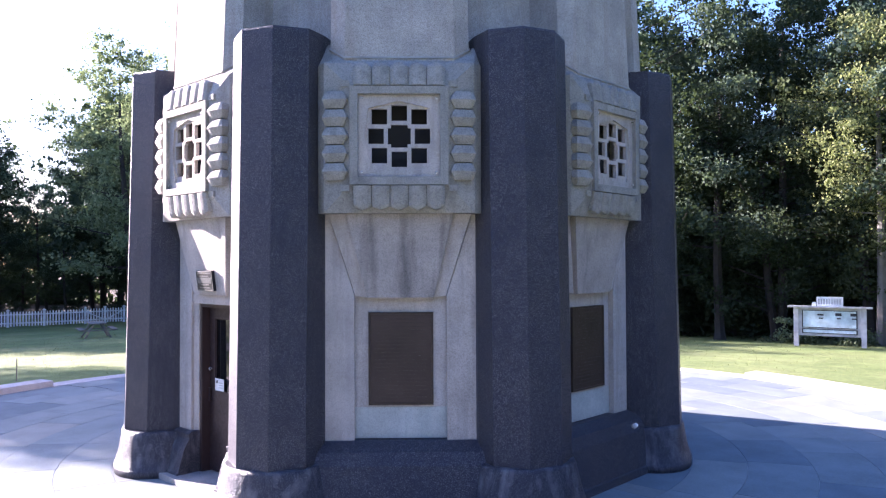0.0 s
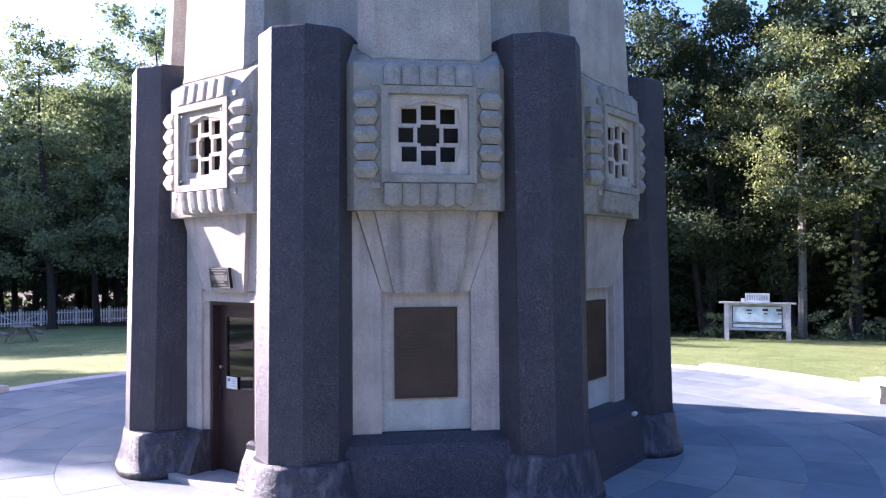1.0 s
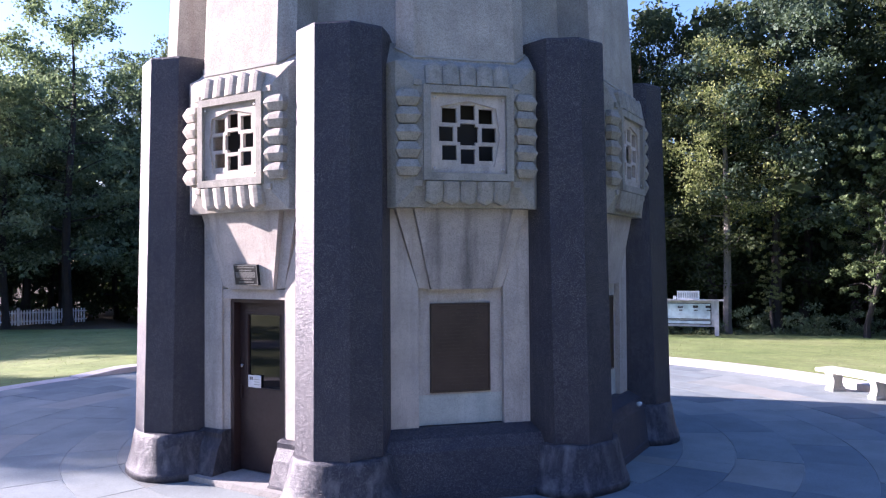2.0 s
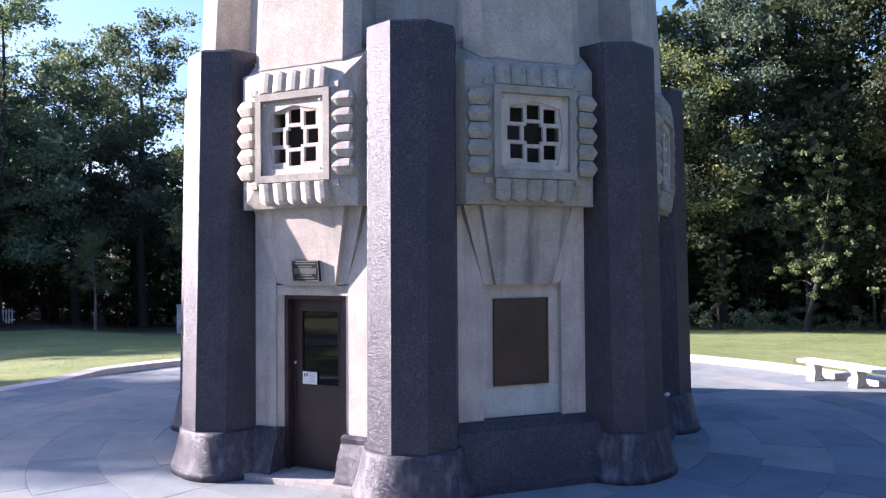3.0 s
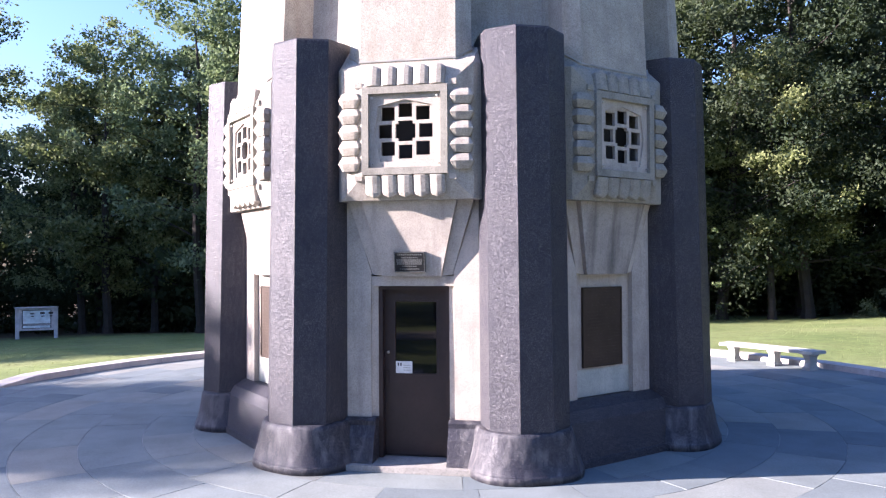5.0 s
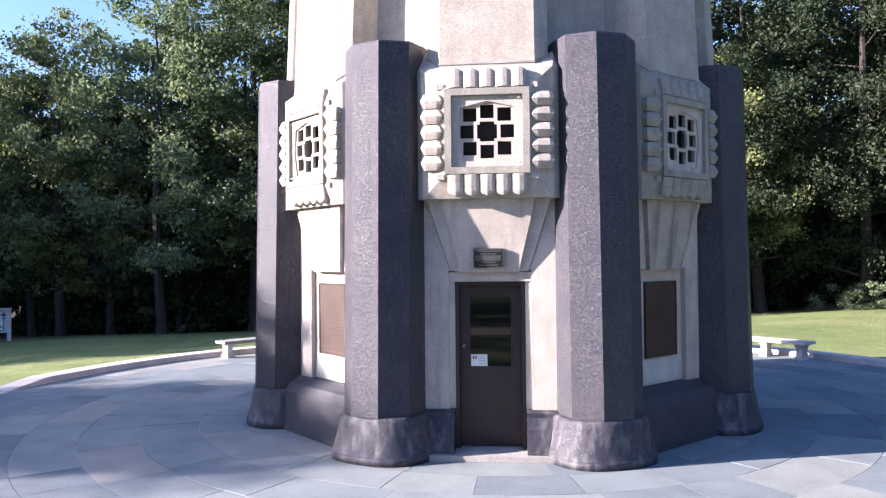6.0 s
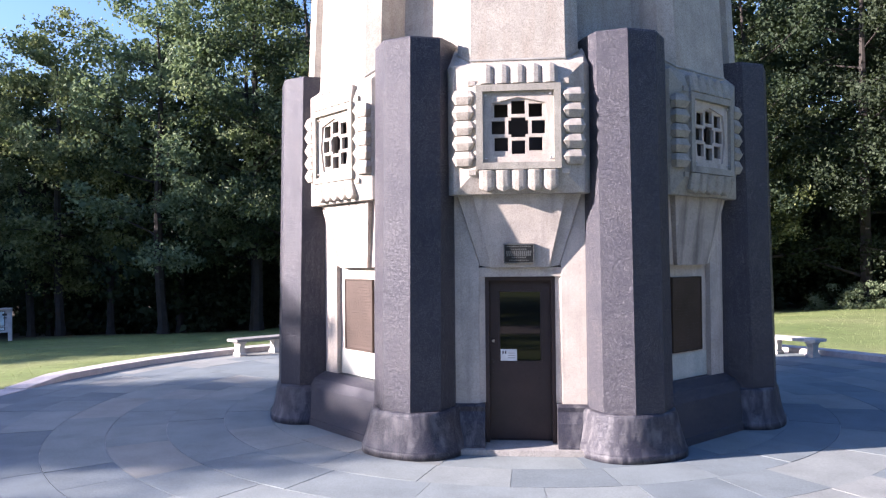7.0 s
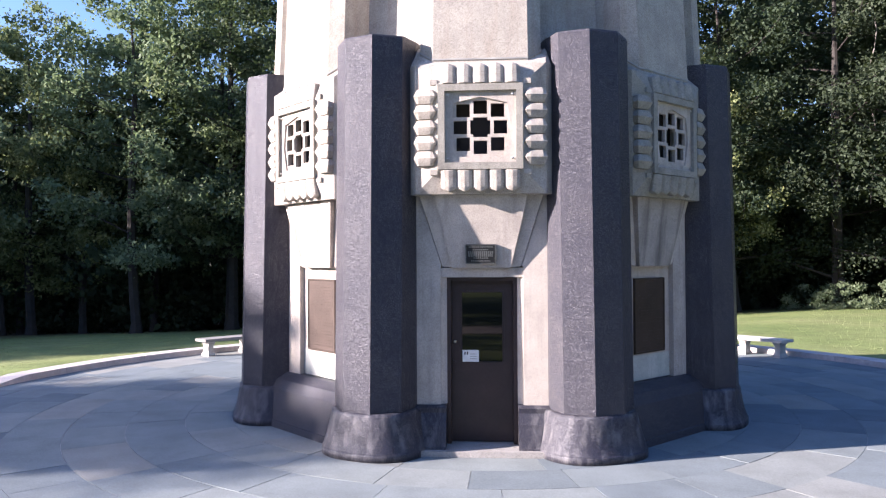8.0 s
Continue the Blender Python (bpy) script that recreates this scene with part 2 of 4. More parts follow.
def soften(bm, width, segments=1, angle=25):
    es = [e for e in bm.edges if len(e.link_faces) == 2 and e.calc_face_angle(0) > radians(angle)]
    bmesh.ops.bevel(bm, geom=es, offset=width, segments=segments, affect="EDGES", clamp_overlap=True)


def turned(bm, profile, seg=16):
    loft(bm, [[(r * math.cos(2 * math.pi * i / seg), r * math.sin(2 * math.pi * i / seg), z) for i in range(seg)] for r, z in profile])


def empty(name, m=None):
    ob = new(name)
    if m is not None:
        ob.matrix_basis = m
    return ob


def spin(deg):
    return Matrix.Rotation(radians(deg), 4, "Z")


# ---- ground ----
def ground_z(x, y):
    r, az = math.hypot(x, y), math.degrees(math.atan2(y, x)) % 360
    if r < 9.9:
        return -0.06
    tab = ((-60, 0.01), (40, 0.008), (57, 0.0155), (65, 0.032), (77, 0.042), (88, 0.047), (97, 0.056), (106, 0.062), (119, 0.074), (130, 0.068), (143, 0.061), (150, 0.044), (160, 0.045), (170, 0.047), (180, 0.048), (205, 0.04), (300, 0.01))
    az = az - 360 if az > 300 else az
    s = next(p + (q - p) * (az - a0) / (a1 - a0) for (a0, p), (a1, q) in zip(tab, tab[1:]) if az <= a1)
    d = min(r - 9.9, 52 + 0.1 * (r - 62)) if r > 62 else r - 9.9
    return -0.02 - s * d + 0.05 * noise.noise(Vector((x * 0.16, y * 0.16, 0))) * min(1, (r - 9.9) / 4)


def build_ground():
    radii = [0, 5, 9.9] + [9.9 + 1.1 * 1.045 ** i * (i + 1) * 0.55 for i in range(60)]
    radii = [r for r in radii if r < 320] + [420, 900]
    seg = 180
    verts, faces = [], []
    for r in radii:
        for i in range(seg):
            a = 2 * math.pi * i / seg
            x, y = r * math.cos(a), r * math.sin(a)
            verts.append((x, y, ground_z(x, y)))
    for k in range(len(radii) - 1):
        for i in range(seg):
            j = (i + 1) % seg
            a, b, c, d = k * seg + i, (k + 1) * seg + i, (k + 1) * seg + j, k * seg + j
            faces.append((a, b, c, d) if k else (d, b, c))
    me = bpy.data.meshes.new("ground")
    me.from_pydata(verts, [], faces)
    me.materials.append(M_GRASS)
    for p in me.polygons:
        p.use_smooth = True
    tagged(new("ground", me), "mown green lawn sloping away to the woods", "lawn", kind="structure")


build_ground()

RINGS = (4.15, 4.83, 5.64, 6.43, 7.2, 7.95, 8.68, 9.4)
KERBS = ((8, 81), (100, 176), (192, 262), (278, 352))

# ---- tower ----
tower = tagged(empty("memorial_tower"), "octagonal cast-stone tower with dark aggregate pilasters on a round terrace", "tower")
C8, S8 = math.cos(radians(22.5)), math.sin(radians(22.5))


def pil_to_bay(u, n, side):
    """A point given from a pilaster's axis, in the frame of the bay beside it (side -1: the pilaster at the bay's left)."""
    return (side * (n * S8) + u * C8, n * C8 - side * u * S8)


def pilaster_mesh():
    bm = bmesh.new()
    half = ((0.194, 3.912), (0.482, 3.66), (0.497, 3.345), (0.43, 2.8))
    sec = [(-u, n) for u, n in reversed(half)] + [(u, n) for u, n in half]
    rings = []
    for z, g in ((0.5, 0.088), (5.165, 0.0), (5.19, -0.012)):
        rings.append([(u * (1 + g * 0.12), -(n + g), z) for u, n in sec])
    loft(bm, rings)
    soften(bm, 0.012, 2)
    return bm


def base_mesh():
    bm = bmesh.new()
    rings = []
    for z, w, d in ((0.0, 0.698, 0.685), (0.085, 0.695, 0.682), (0.097, 0.684, 0.668), (0.25, 0.634, 0.626), (0.42, 0.59, 0.598), (0.5, 0.572, 0.586), (0.545, 0.555, 0.57), (0.552, 0.53, 0.55)):
        ring = []
        for i in range(25):
            a = radians(-115 + 230 * i / 24)
            s, c = math.sin(a), math.cos(a)
            e = 0.8
            ring.append((w * math.copysign(abs(s) ** e, s), -(3.45 + d * math.copysign(abs(c) ** e, c)), z))
        rings.append(ring)
    loft(bm, rings)
    return bm


pil_bm, base_bm = pilaster_mesh(), base_mesh()
first = part("pilaster", pil_bm, M_DARK, tower, "dark exposed-aggregate pilaster with chamfered faces", spin(22.5))
fb = part("pilaster_base", base_bm, M_DARK_BASE, first, "rounded flaring dark base")
for p in fb.data.polygons:
    p.use_smooth = abs(p.normal.z) < 0.7
for k in range(1, 8):
    o = part("pilaster", None, None, tower, "dark exposed-aggregate pilaster with chamfered faces", spin(22.5 + 45 * k), first.data)
    part("pilaster_base", None, None, o, "rounded flaring dark base", None, fb.data)


def shaft_mesh():
    bm = bmesh.new()
    rings = []
    for z in (4.7, 30.0):
        g = 0.045 * (z - 4.7)
        ring = []
        for k in range(8):
            a = radians(45 * k)
            pts = [pil_to_bay(0.48, 2.96, -1), (-0.76, 3.36), (-0.59, 3.5), (0.59, 3.5), (0.76, 3.36), pil_to_bay(-0.48, 2.96, 1)]
            for u, n in pts:
                n2 = n - g
                u2 = u * n2 / n
                x, y = u2, -n2
                ring.append((x * math.cos(a) - y * math.sin(a), x * math.sin(a) + y * math.cos(a), z))
        rings.append(ring)
    loft(bm, rings)
    soften(bm, 0.012)
    return bm


part("shaft", shaft_mesh(), M_SHAFT, tower, "tall fluted octagonal shaft of pale concrete")
bm = bmesh.new()
loft(bm, [[(3.05 / C8 * math.cos(radians(22.5 + 45 * k)), 3.05 / C8 * math.sin(radians(22.5 + 45 * k)), z) for k in range(8)] for z in (0, 0.6)])
part("core", bm, M_DARK, tower)

# window surround of one bay: a proud block with a square opening
ZB, ZT, UF, ZF0, ZF1, NB = 3.224, 4.83, 0.517, 3.514, 4.556, 3.53
OP = 0.43


NI = 3.625  # the sloping faces come forward to this depth at the frame


def surround_mesh():
    bm = bmesh.new()
    zc, h = (ZF0 + ZF1) / 2, UF + 0.01
    o = lambda n, u=0.804: [(-u, -n, ZB), (u, -n, ZB), (u, -n, ZT), (-u, -n, ZT)]
    inner = lambda n, k: [(-k, -n, zc - k), (k, -n, zc - k), (k, -n, zc + k), (-k, -n, zc + k)]
    loft(bm, [o(2.9, 0.885), o(3.41, 0.885), o(NB), inner(NI, h), inner(NI, OP), inner(2.9, OP)], caps=False)
    # weathered shoulders behind the top edge
    top = [(-0.86, -2.9, 5.2), (-0.84, -3.2, 5.12), (-0.66, -3.46, 4.9), (0.66, -3.46, 4.9), (0.84, -3.2, 5.12), (0.86, -2.9, 5.2)]
    sec = lambda z: [(-0.884, -2.9, z), (-0.884, -3.4, z), (-0.803, -NB + 0.004, z), (0.803, -NB + 0.004, z), (0.884, -3.4, z), (0.884, -2.9, z)]
    loft(bm, [sec(ZT - 0.02), sec(ZT + 0.001), top])
    return bm


def flute_mesh(length, width, hexed):
    """A ridged block: length along +x from the frame, with a pointed outer end that falls away; hexed: pointed at both ends and set apart."""
    bm = bmesh.new()
    w, l = width / 2, length
    sec = ((-1.0, 0.02), (-0.5, 0.043), (0.0, 0.06), (0.5, 0.043), (1.0, 0.02)) if hexed else ((-1.0, 0.018), (-0.62, 0.044), (0.0, 0.052), (0.62, 0.044), (1.0, 0.018))
    stations = [(l - 0.065, 0.0, 0.0, 1.0), (l - 0.045, 0.036, 0.012, 0.97), (l - 0.035, 0.04, 0.085, 0.94)]
    if hexed:
        w *= 0.96
        stations = [(0.055, -0.045, 0.07, 0.9), (0.06, -0.042, 0.008, 0.95), (0.085, -0.005, 0.0, 1.0)] + stations
    else:
        stations.insert(0, (0.0, 0.0, 0.0, 1.0))
    rings = []
    for x, point, drop, k in stations:
        ring = [(x, -w * k, -0.1)]
        ring += [(x + point * (1 - abs(u)), w * u * k, z - drop) for u, z in sec]
        ring.append((x, w * k, -0.1))
        rings.append(ring)
    loft(bm, rings)
    bmesh.ops.bevel(bm, geom=bm.edges[:], offset=0.005, segments=1, affect="EDGES", clamp_overlap=True)
    return bm


def frame_mesh():
    bm = bmesh.new()
    o, i = 0.517, 0.435
    zc = (ZF0 + ZF1) / 2
    ring = lambda h, n: [(-h, -n, zc - h * 1.007), (h, -n, zc - h * 1.007), (h, -n, zc + h * 1.007), (-h, -n, zc + h * 1.007)]
    loft(bm, [ring(o, NB - 0.01), ring(o, 3.668), ring(i, 3.668), ring(i, NB - 0.01)], caps=False)
    soften(bm, 0.008)
    return bm


HOLES = [(sx * 0.211, sz * 0.207, 0.083) for sx in (-1, 1) for sz in (-1, 1)] + [(sx * 0.246, 0, 0.082) for sx in (-1, 1)] + [(0, sz * 0.246, 0.083) for sz in (-1, 1)]
CROSS = ((0.122, 0.088), (0.088, 0.122))


def pierced(bm, x0, x1, z0, z1, rects, n0, n1):
    """An upright plate between two depths with rectangular openings, as one closed mesh."""
    xs = sorted({round(v, 4) for r in rects for v in r[:2]} | {x0, x1})
    zs = sorted({round(v, 4) for r in rects for v in r[2:]} | {z0, z1})
    solid = {}
    for i in range(len(xs) - 1):
        for j in range(len(zs) - 1):
            cx, cz = (xs[i] + xs[i + 1]) / 2, (zs[j] + zs[j + 1]) / 2
            solid[i, j] = not any(a < cx < b and c < cz < d for a, b, c, d in rects)
    grid = {(i, j, k): bm.verts.new((xs[i], -(n1 if k else n0), zs[j])) for i in range(len(xs)) for j in range(len(zs)) for k in (0, 1)}
    for (i, j), full in solid.items():
        if not full:
            continue
        q = ((i, j), (i + 1, j), (i + 1, j + 1), (i, j + 1))
        bm.faces.new([grid[a, b, 1] for a, b in q])
        bm.faces.new([grid[a, b, 0] for a, b in reversed(q)])
        for n, (a, b) in zip(((i, j - 1), (i + 1, j), (i, j + 1), (i - 1, j)), zip(q, q[1:] + q[:1])):
            if not solid.get(n, False):
                bm.faces.new((grid[a[0], a[1], 1], grid[a[0], a[1], 0], grid[b[0], b[1], 0], grid[b[0], b[1], 1]))
    bmesh.ops.delete(bm, geom=[v for v in bm.verts if not v.link_faces], context="VERTS")


def grille_mesh():
    bm = bmesh.new()
    zc = (ZF0 + ZF1) / 2
    rects = [(x - h, x + h, zc + z - h, zc + z + h) for x, z, h in HOLES] + [(-a, a, zc - b, zc + b) for a, b in CROSS]
    pierced(bm, -0.44, 0.44, zc - 0.443, zc + 0.443, rects, 3.55, 3.595)
    # the margin stands proud round a pointed sinking
    inn = ((-0.3, -0.36), (-0.37, -0.02), (-0.325, 0.295), (0, 0.37), (0.325, 0.295), (0.37, -0.02), (0.3, -0.36), (0, -0.375))
    out = ((-0.437, -0.44), (-0.437, 0), (-0.437, 0.44), (0, 0.44), (0.437, 0.44), (0.437, 0), (0.437, -0.44), (0, -0.44))
    ring = lambda pts, n: [(x, -n, zc + z) for x, z in pts]
    loft(bm, [ring(out, 3.593), ring(out, 3.62), ring(inn, 3.62), ring(inn, 3.593)], caps=False)
    return bm


def keystone_n(z):
    return 3.325 + 0.125 * (z - 2.31) / 0.914


def keystone_mesh():
    bm = bmesh.new()
    slab(bm, [(-0.365, 2.31), (0.365, 2.31), (0.58, ZB - 0.002), (-0.58, ZB - 0.002)], 3.0, keystone_n)
    soften(bm, 0.008)
    return bm


def voussoir_mesh(s):
    bm = bmesh.new()
    slab(bm, [(s * 0.368, 2.312), (s * 0.499, 2.33), (s * 0.774, ZB - 0.002), (s * 0.584, ZB - 0.002)], 3.0, lambda z: 3.272 + 0.1 * (z - 2.31) / 0.914)
    return bm


def jamb_mesh(s, inner, z0):
    bm = bmesh.new()
    slab(bm, [(s * inner, z0), (s * 0.836, z0), (s * 0.836, ZB - 0.002), (s * 0.783, ZB - 0.002), (s * 0.507, 2.335), (s * inner, 2.335 if inner < 0.507 else 2.334)], 2.9, 3.285)
    soften(bm, 0.01)
    return bm


def panel_mesh():
    bm = bmesh.new()
    box(bm, -0.506, 0.506, -3.212, -2.9, 1.1, 2.334)
    return bm


def lower_panel_mesh():
    bm = bmesh.new()
    box(bm, -0.505, 0.505, -3.216, -2.9, 0.758, 1.1)
    return bm


def plinth_mesh(u0, u1, zt, foot):
    bm = bmesh.new()
    loft(bm, [[(u0, -2.9, z), (u0, -n, z), (u1, -n, z), (u1, -2.9, z)] for z, n in ((0, foot), (0.09, foot - 0.005), (0.1, foot - 0.025), (zt - 0.22, foot - 0.1), (zt - 0.09, foot - 0.17), (zt - 0.03, 3.36), (zt, 3.31))])
    soften(bm, 0.012)
    return bm


SHARE = {}


def bay_part(name, maker, material, parent, label="", m=None, key=None):
    """Builds a bay's mesh once and links it again in each bay."""
    key = key or name
    if key not in SHARE:
        ob = part(name, maker(), material, parent, label, m)
        SHARE[key] = ob.data
        return ob
    return part(name, None, None, parent, label, m, SHARE[key])


for k in range(8):
    turn = spin(45 * k)
    door_bay = k == 0
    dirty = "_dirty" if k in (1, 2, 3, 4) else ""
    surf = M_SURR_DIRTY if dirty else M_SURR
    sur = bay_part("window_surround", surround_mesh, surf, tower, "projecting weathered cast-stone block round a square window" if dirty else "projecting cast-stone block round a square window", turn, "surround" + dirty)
    bay_part("window_frame", frame_mesh, M_SURR_DIRTY, sur, "square raised cast-stone frame")
    bay_part("window_grille", grille_mesh, M_STONE, sur, "pierced stone grille with square openings")

    def pane():
        bm = bmesh.new()
        box(bm, -OP, OP, -3.3, -3.28, ZF0 + 0.08, ZF1 - 0.08)
        return bm
    for sx in (-1, 1):
        for sz in (-1, 1):
            def pin():
                bm = bmesh.new()
                turned(bm, ((0.008, 0), (0.008, 0.028), (0.014, 0.03), (0.014, 0.038), (0.006, 0.042)), 8)
                return bm
            bay_part("fixing_pin", pin, M_METAL, sur, "small metal pin in the grille", Matrix.Translation((sx * 0.393, -3.615, (ZF0 + ZF1) / 2 + sz * 0.39)) @ Matrix.Rotation(radians(90), 4, "X"))
    bay_part("window_pane", pane, M_VOID, sur, "dark window glass")
    zc = (ZF0 + ZF1) / 2
    for i in range(5):
        d = (i - 2) * 0.194
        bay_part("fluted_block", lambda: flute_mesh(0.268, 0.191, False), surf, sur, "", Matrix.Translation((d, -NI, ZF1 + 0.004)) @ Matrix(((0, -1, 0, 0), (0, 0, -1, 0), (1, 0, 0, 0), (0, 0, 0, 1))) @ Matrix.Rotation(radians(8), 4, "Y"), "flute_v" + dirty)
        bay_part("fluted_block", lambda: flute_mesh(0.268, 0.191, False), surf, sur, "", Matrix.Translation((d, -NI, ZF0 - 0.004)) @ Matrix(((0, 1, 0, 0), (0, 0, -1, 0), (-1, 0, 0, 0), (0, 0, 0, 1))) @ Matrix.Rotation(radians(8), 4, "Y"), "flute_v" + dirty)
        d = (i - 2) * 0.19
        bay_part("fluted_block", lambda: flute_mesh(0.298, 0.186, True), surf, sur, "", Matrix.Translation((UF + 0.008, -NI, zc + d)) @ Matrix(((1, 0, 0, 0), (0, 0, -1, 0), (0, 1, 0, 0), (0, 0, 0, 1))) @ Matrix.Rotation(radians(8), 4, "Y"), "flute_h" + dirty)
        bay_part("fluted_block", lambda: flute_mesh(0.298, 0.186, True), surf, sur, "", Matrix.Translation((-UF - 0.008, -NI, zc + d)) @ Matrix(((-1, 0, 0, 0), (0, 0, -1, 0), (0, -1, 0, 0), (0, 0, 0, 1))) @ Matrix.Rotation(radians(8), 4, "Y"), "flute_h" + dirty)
    for sx in (-1, 1):
        for sz in (-1, 1):
            def corner():
                bm = bmesh.new()
                box(bm, -0.045, 0.045, -0.035, 0.03, -0.032, 0.032)
                soften(bm, 0.01)
                return bm
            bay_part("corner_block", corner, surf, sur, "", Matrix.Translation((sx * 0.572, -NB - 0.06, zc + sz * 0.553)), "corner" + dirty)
    def joint():
        bm = bmesh.new()
        way = ((-0.77, 3.355, 5.035), (-0.592, 3.497, 4.903), (0.592, 3.497, 4.903), (0.77, 3.355, 5.035))
        loft(bm, [[(u, -n - d, z + e) for d, e in ((-0.08, -0.012), (0.004, -0.012), (0.004, 0.008), (-0.08, 0.008))] for u, n, z in way])
        return bm
    bay_part("joint", joint, M_MORTAR, sur, "dark open joint under the shaft")
    bay_part("keystone", keystone_mesh, M_STONE if door_bay else M_KEY, tower, "wide tapering cast-stone keystone panel", turn, "door_keystone" if door_bay else None)
    for s in (-1, 1):
        bay_part("voussoir", lambda: voussoir_mesh(s), M_STONE, tower, "slanting cast-stone strip beside the keystone", turn, "voussoir%d" % s)
    if door_bay:
        for s in (-1, 1):
            bay_part("jamb", lambda: jamb_mesh(s, 0.52, 0.582), M_STONE, tower, "cast-stone door jamb", turn, "door_jamb%d" % s)

            def reveal():
                bm = bmesh.new()
                loft(bm, [[(s * 0.446, -2.9, z), (s * 0.446, -3.22, z), (s * 0.522, -3.25, z), (s * 0.522, -2.9, z)] for z in (0.584, 2.189)])
                return bm
            bay_part("door_reveal", reveal, M_STONE, tower, "", turn, "reveal%d" % s)

            def foot():
                u0, u1 = sorted((s * 0.452, s * 0.86))
                return plinth_mesh(u0, u1, 0.582, 3.52)
            bay_part("plinth_block", foot, M_DARK_BASE, tower, "small dark plinth block beside the door", turn, "foot%d" % s)

        def lintel():
            bm = bmesh.new()
            box(bm, -0.523, 0.523, -3.262, -2.9, 2.19, 2.309)
            soften(bm, 0.006)
            return bm
        bay_part("lintel", lintel, M_STONE, tower, "cast-stone door lintel", turn)
    else:
        for s in (-1, 1):
            bay_part("jamb", lambda: jamb_mesh(s, 0.507, 0.744), M_STONE, tower, "cast-stone pier beside the plaque", turn, "jamb%d" % s)
        bay_part("wall_panel", panel_mesh, M_STONE, tower, "recessed cast-stone panel", turn)
        bay_part("lower_panel", lower_panel_mesh, M_BLUE, tower, "copper-stained pale panel under the plaque", turn)
        bay_part("plinth", lambda: plinth_mesh(-1.0, 1.0, 0.75, 3.62), M_DARK, tower, "dark battered plinth", turn)

        def plaque():
            bm = bmesh.new()
            box(bm, -0.358, 0.358, -3.236, -3.205, 1.124, 2.146)
            soften(bm, 0.006)
            return bm
        if "bronze" not in SHARE:
            pq = part("bronze_plaque", plaque(), M_BRONZE, None, "", turn)
            SHARE["bronze"] = pq.data
        else:
            pq = part("bronze_plaque", None, None, None, "", turn, SHARE["bronze"])
        tagged(pq, "large brown bronze memorial plaque set in the tower wall", "plaque", "plaques round the tower")

        def rim():
            bm = bmesh.new()
            ring = lambda h, v, n: [(-h, -n, 1.635 - v), (h, -n, 1.635 - v), (h, -n, 1.635 + v), (-h, -n, 1.635 + v)]
            loft(bm, [ring(0.357, 0.51, 3.234), ring(0.354, 0.507, 3.246), ring(0.335, 0.488, 3.246), ring(0.332, 0.485, 3.234)], caps=False)
            return bm
        bay_part("border", rim, M_BRONZE_EDGE, pq)

        def lines():
            bm = bmesh.new()
            rnd = random.Random(5)
            for i in range(22):
                w = 0.29 if i % 5 else rnd.uniform(0.12, 0.26)
                z = 2.07 - i * 0.041
                x = -w
                while x < w - 0.02:
                    l = rnd.uniform(0.02, 0.075)
                    box(bm, x, min(x + l, w), -3.2385, -3.234, z - 0.007, z + 0.007)
                    x += l + 0.012
            return bm
        tagged(bay_part("inscription", lines, M_BRONZE_EDGE, pq, "raised illegible lines of writing"), kind="stuff")

# ---- door ----
bm = bmesh.new()
pierced(bm, -0.395, 0.395, 0.085, 2.14, [(-0.27, 0.27, 1.09, 2.0)], 3.05, 3.1)
door = part("door", bm, M_DOOR, tower, "closed dark brown door with a tall glass pane")
bm = bmesh.new()
box(bm, -0.272, 0.272, -3.08, -3.07, 1.088, 2.002)
part("glass_pane", bm, M_PANE, door, "dark reflecting glass")
bm = bmesh.new()
ring = lambda e, n: [(-0.27 + e, -n, 1.09 + e), (0.27 - e, -n, 1.09 + e), (0.27 - e, -n, 2.0 - e), (-0.27 + e, -n, 2.0 - e)]
loft(bm, [ring(-0.012, 3.098), ring(-0.01, 3.106), ring(0.008, 3.106), ring(0.012, 3.079)], caps=False)
part("glazing_bead", bm, M_DOOR, door)
bm = bmesh.new()
for s in (-1, 1):
    u0, u1 = sorted((s * 0.397, s * 0.447))
    box(bm, u0, u1, -3.205, -3.0, 0.07, 2.188)
box(bm, -0.397, 0.397, -3.205, -3.0, 2.142, 2.188)
part("door_frame", bm, M_DOOR, tower, "dark brown door frame")
bm = bmesh.new()
box(bm, -0.45, 0.45, -3.0, -2.95, 0, 2.3)
part("door_backing", bm, M_PANE, tower)
bm = bmesh.new()
turned(bm, ((0.012, 0), (0.012, 0.015), (0.02, 0.022), (0.021, 0.032), (0.013, 0.04)), 14)
part("knob", bm, M_METAL, door, "small metal lock", Matrix.Translation((-0.345, -3.1, 1.36)) @ Matrix.Rotation(radians(90), 4, "X"))
bm = bmesh.new()
box(bm, -0.375, -0.345, -3.13, -3.11, 0.95, 1.12)
box(bm, -0.37, -0.35, -3.115, -3.098, 0.96, 0.975)
box(bm, -0.37, -0.35, -3.115, -3.098, 1.095, 1.11)
part("pull_handle", bm, M_DOOR, door, "dark pull handle")
notice = bmesh.new()
box(notice, -0.255, -0.045, -3.106, -3.102, 1.1, 1.25)
notice = tagged(part("door_notice", notice, M_PAPER), "white paper notice taped on the brown door", "notice")
bm = bmesh.new()
for x in (-0.232, -0.2):
    box(bm, x, x + 0.018, -3.108, -3.1055, 1.19, 1.228)
part("pictogram", bm, M_INK, notice, "two small dark pictogram bars")
bm = bmesh.new()
for i in range(3):
    box(bm, -0.16, -0.07, -3.1075, -3.1055, 1.135 + i * 0.03, 1.143 + i * 0.03)
part("writing", bm, M_LETTER, notice, "faint illegible lines")

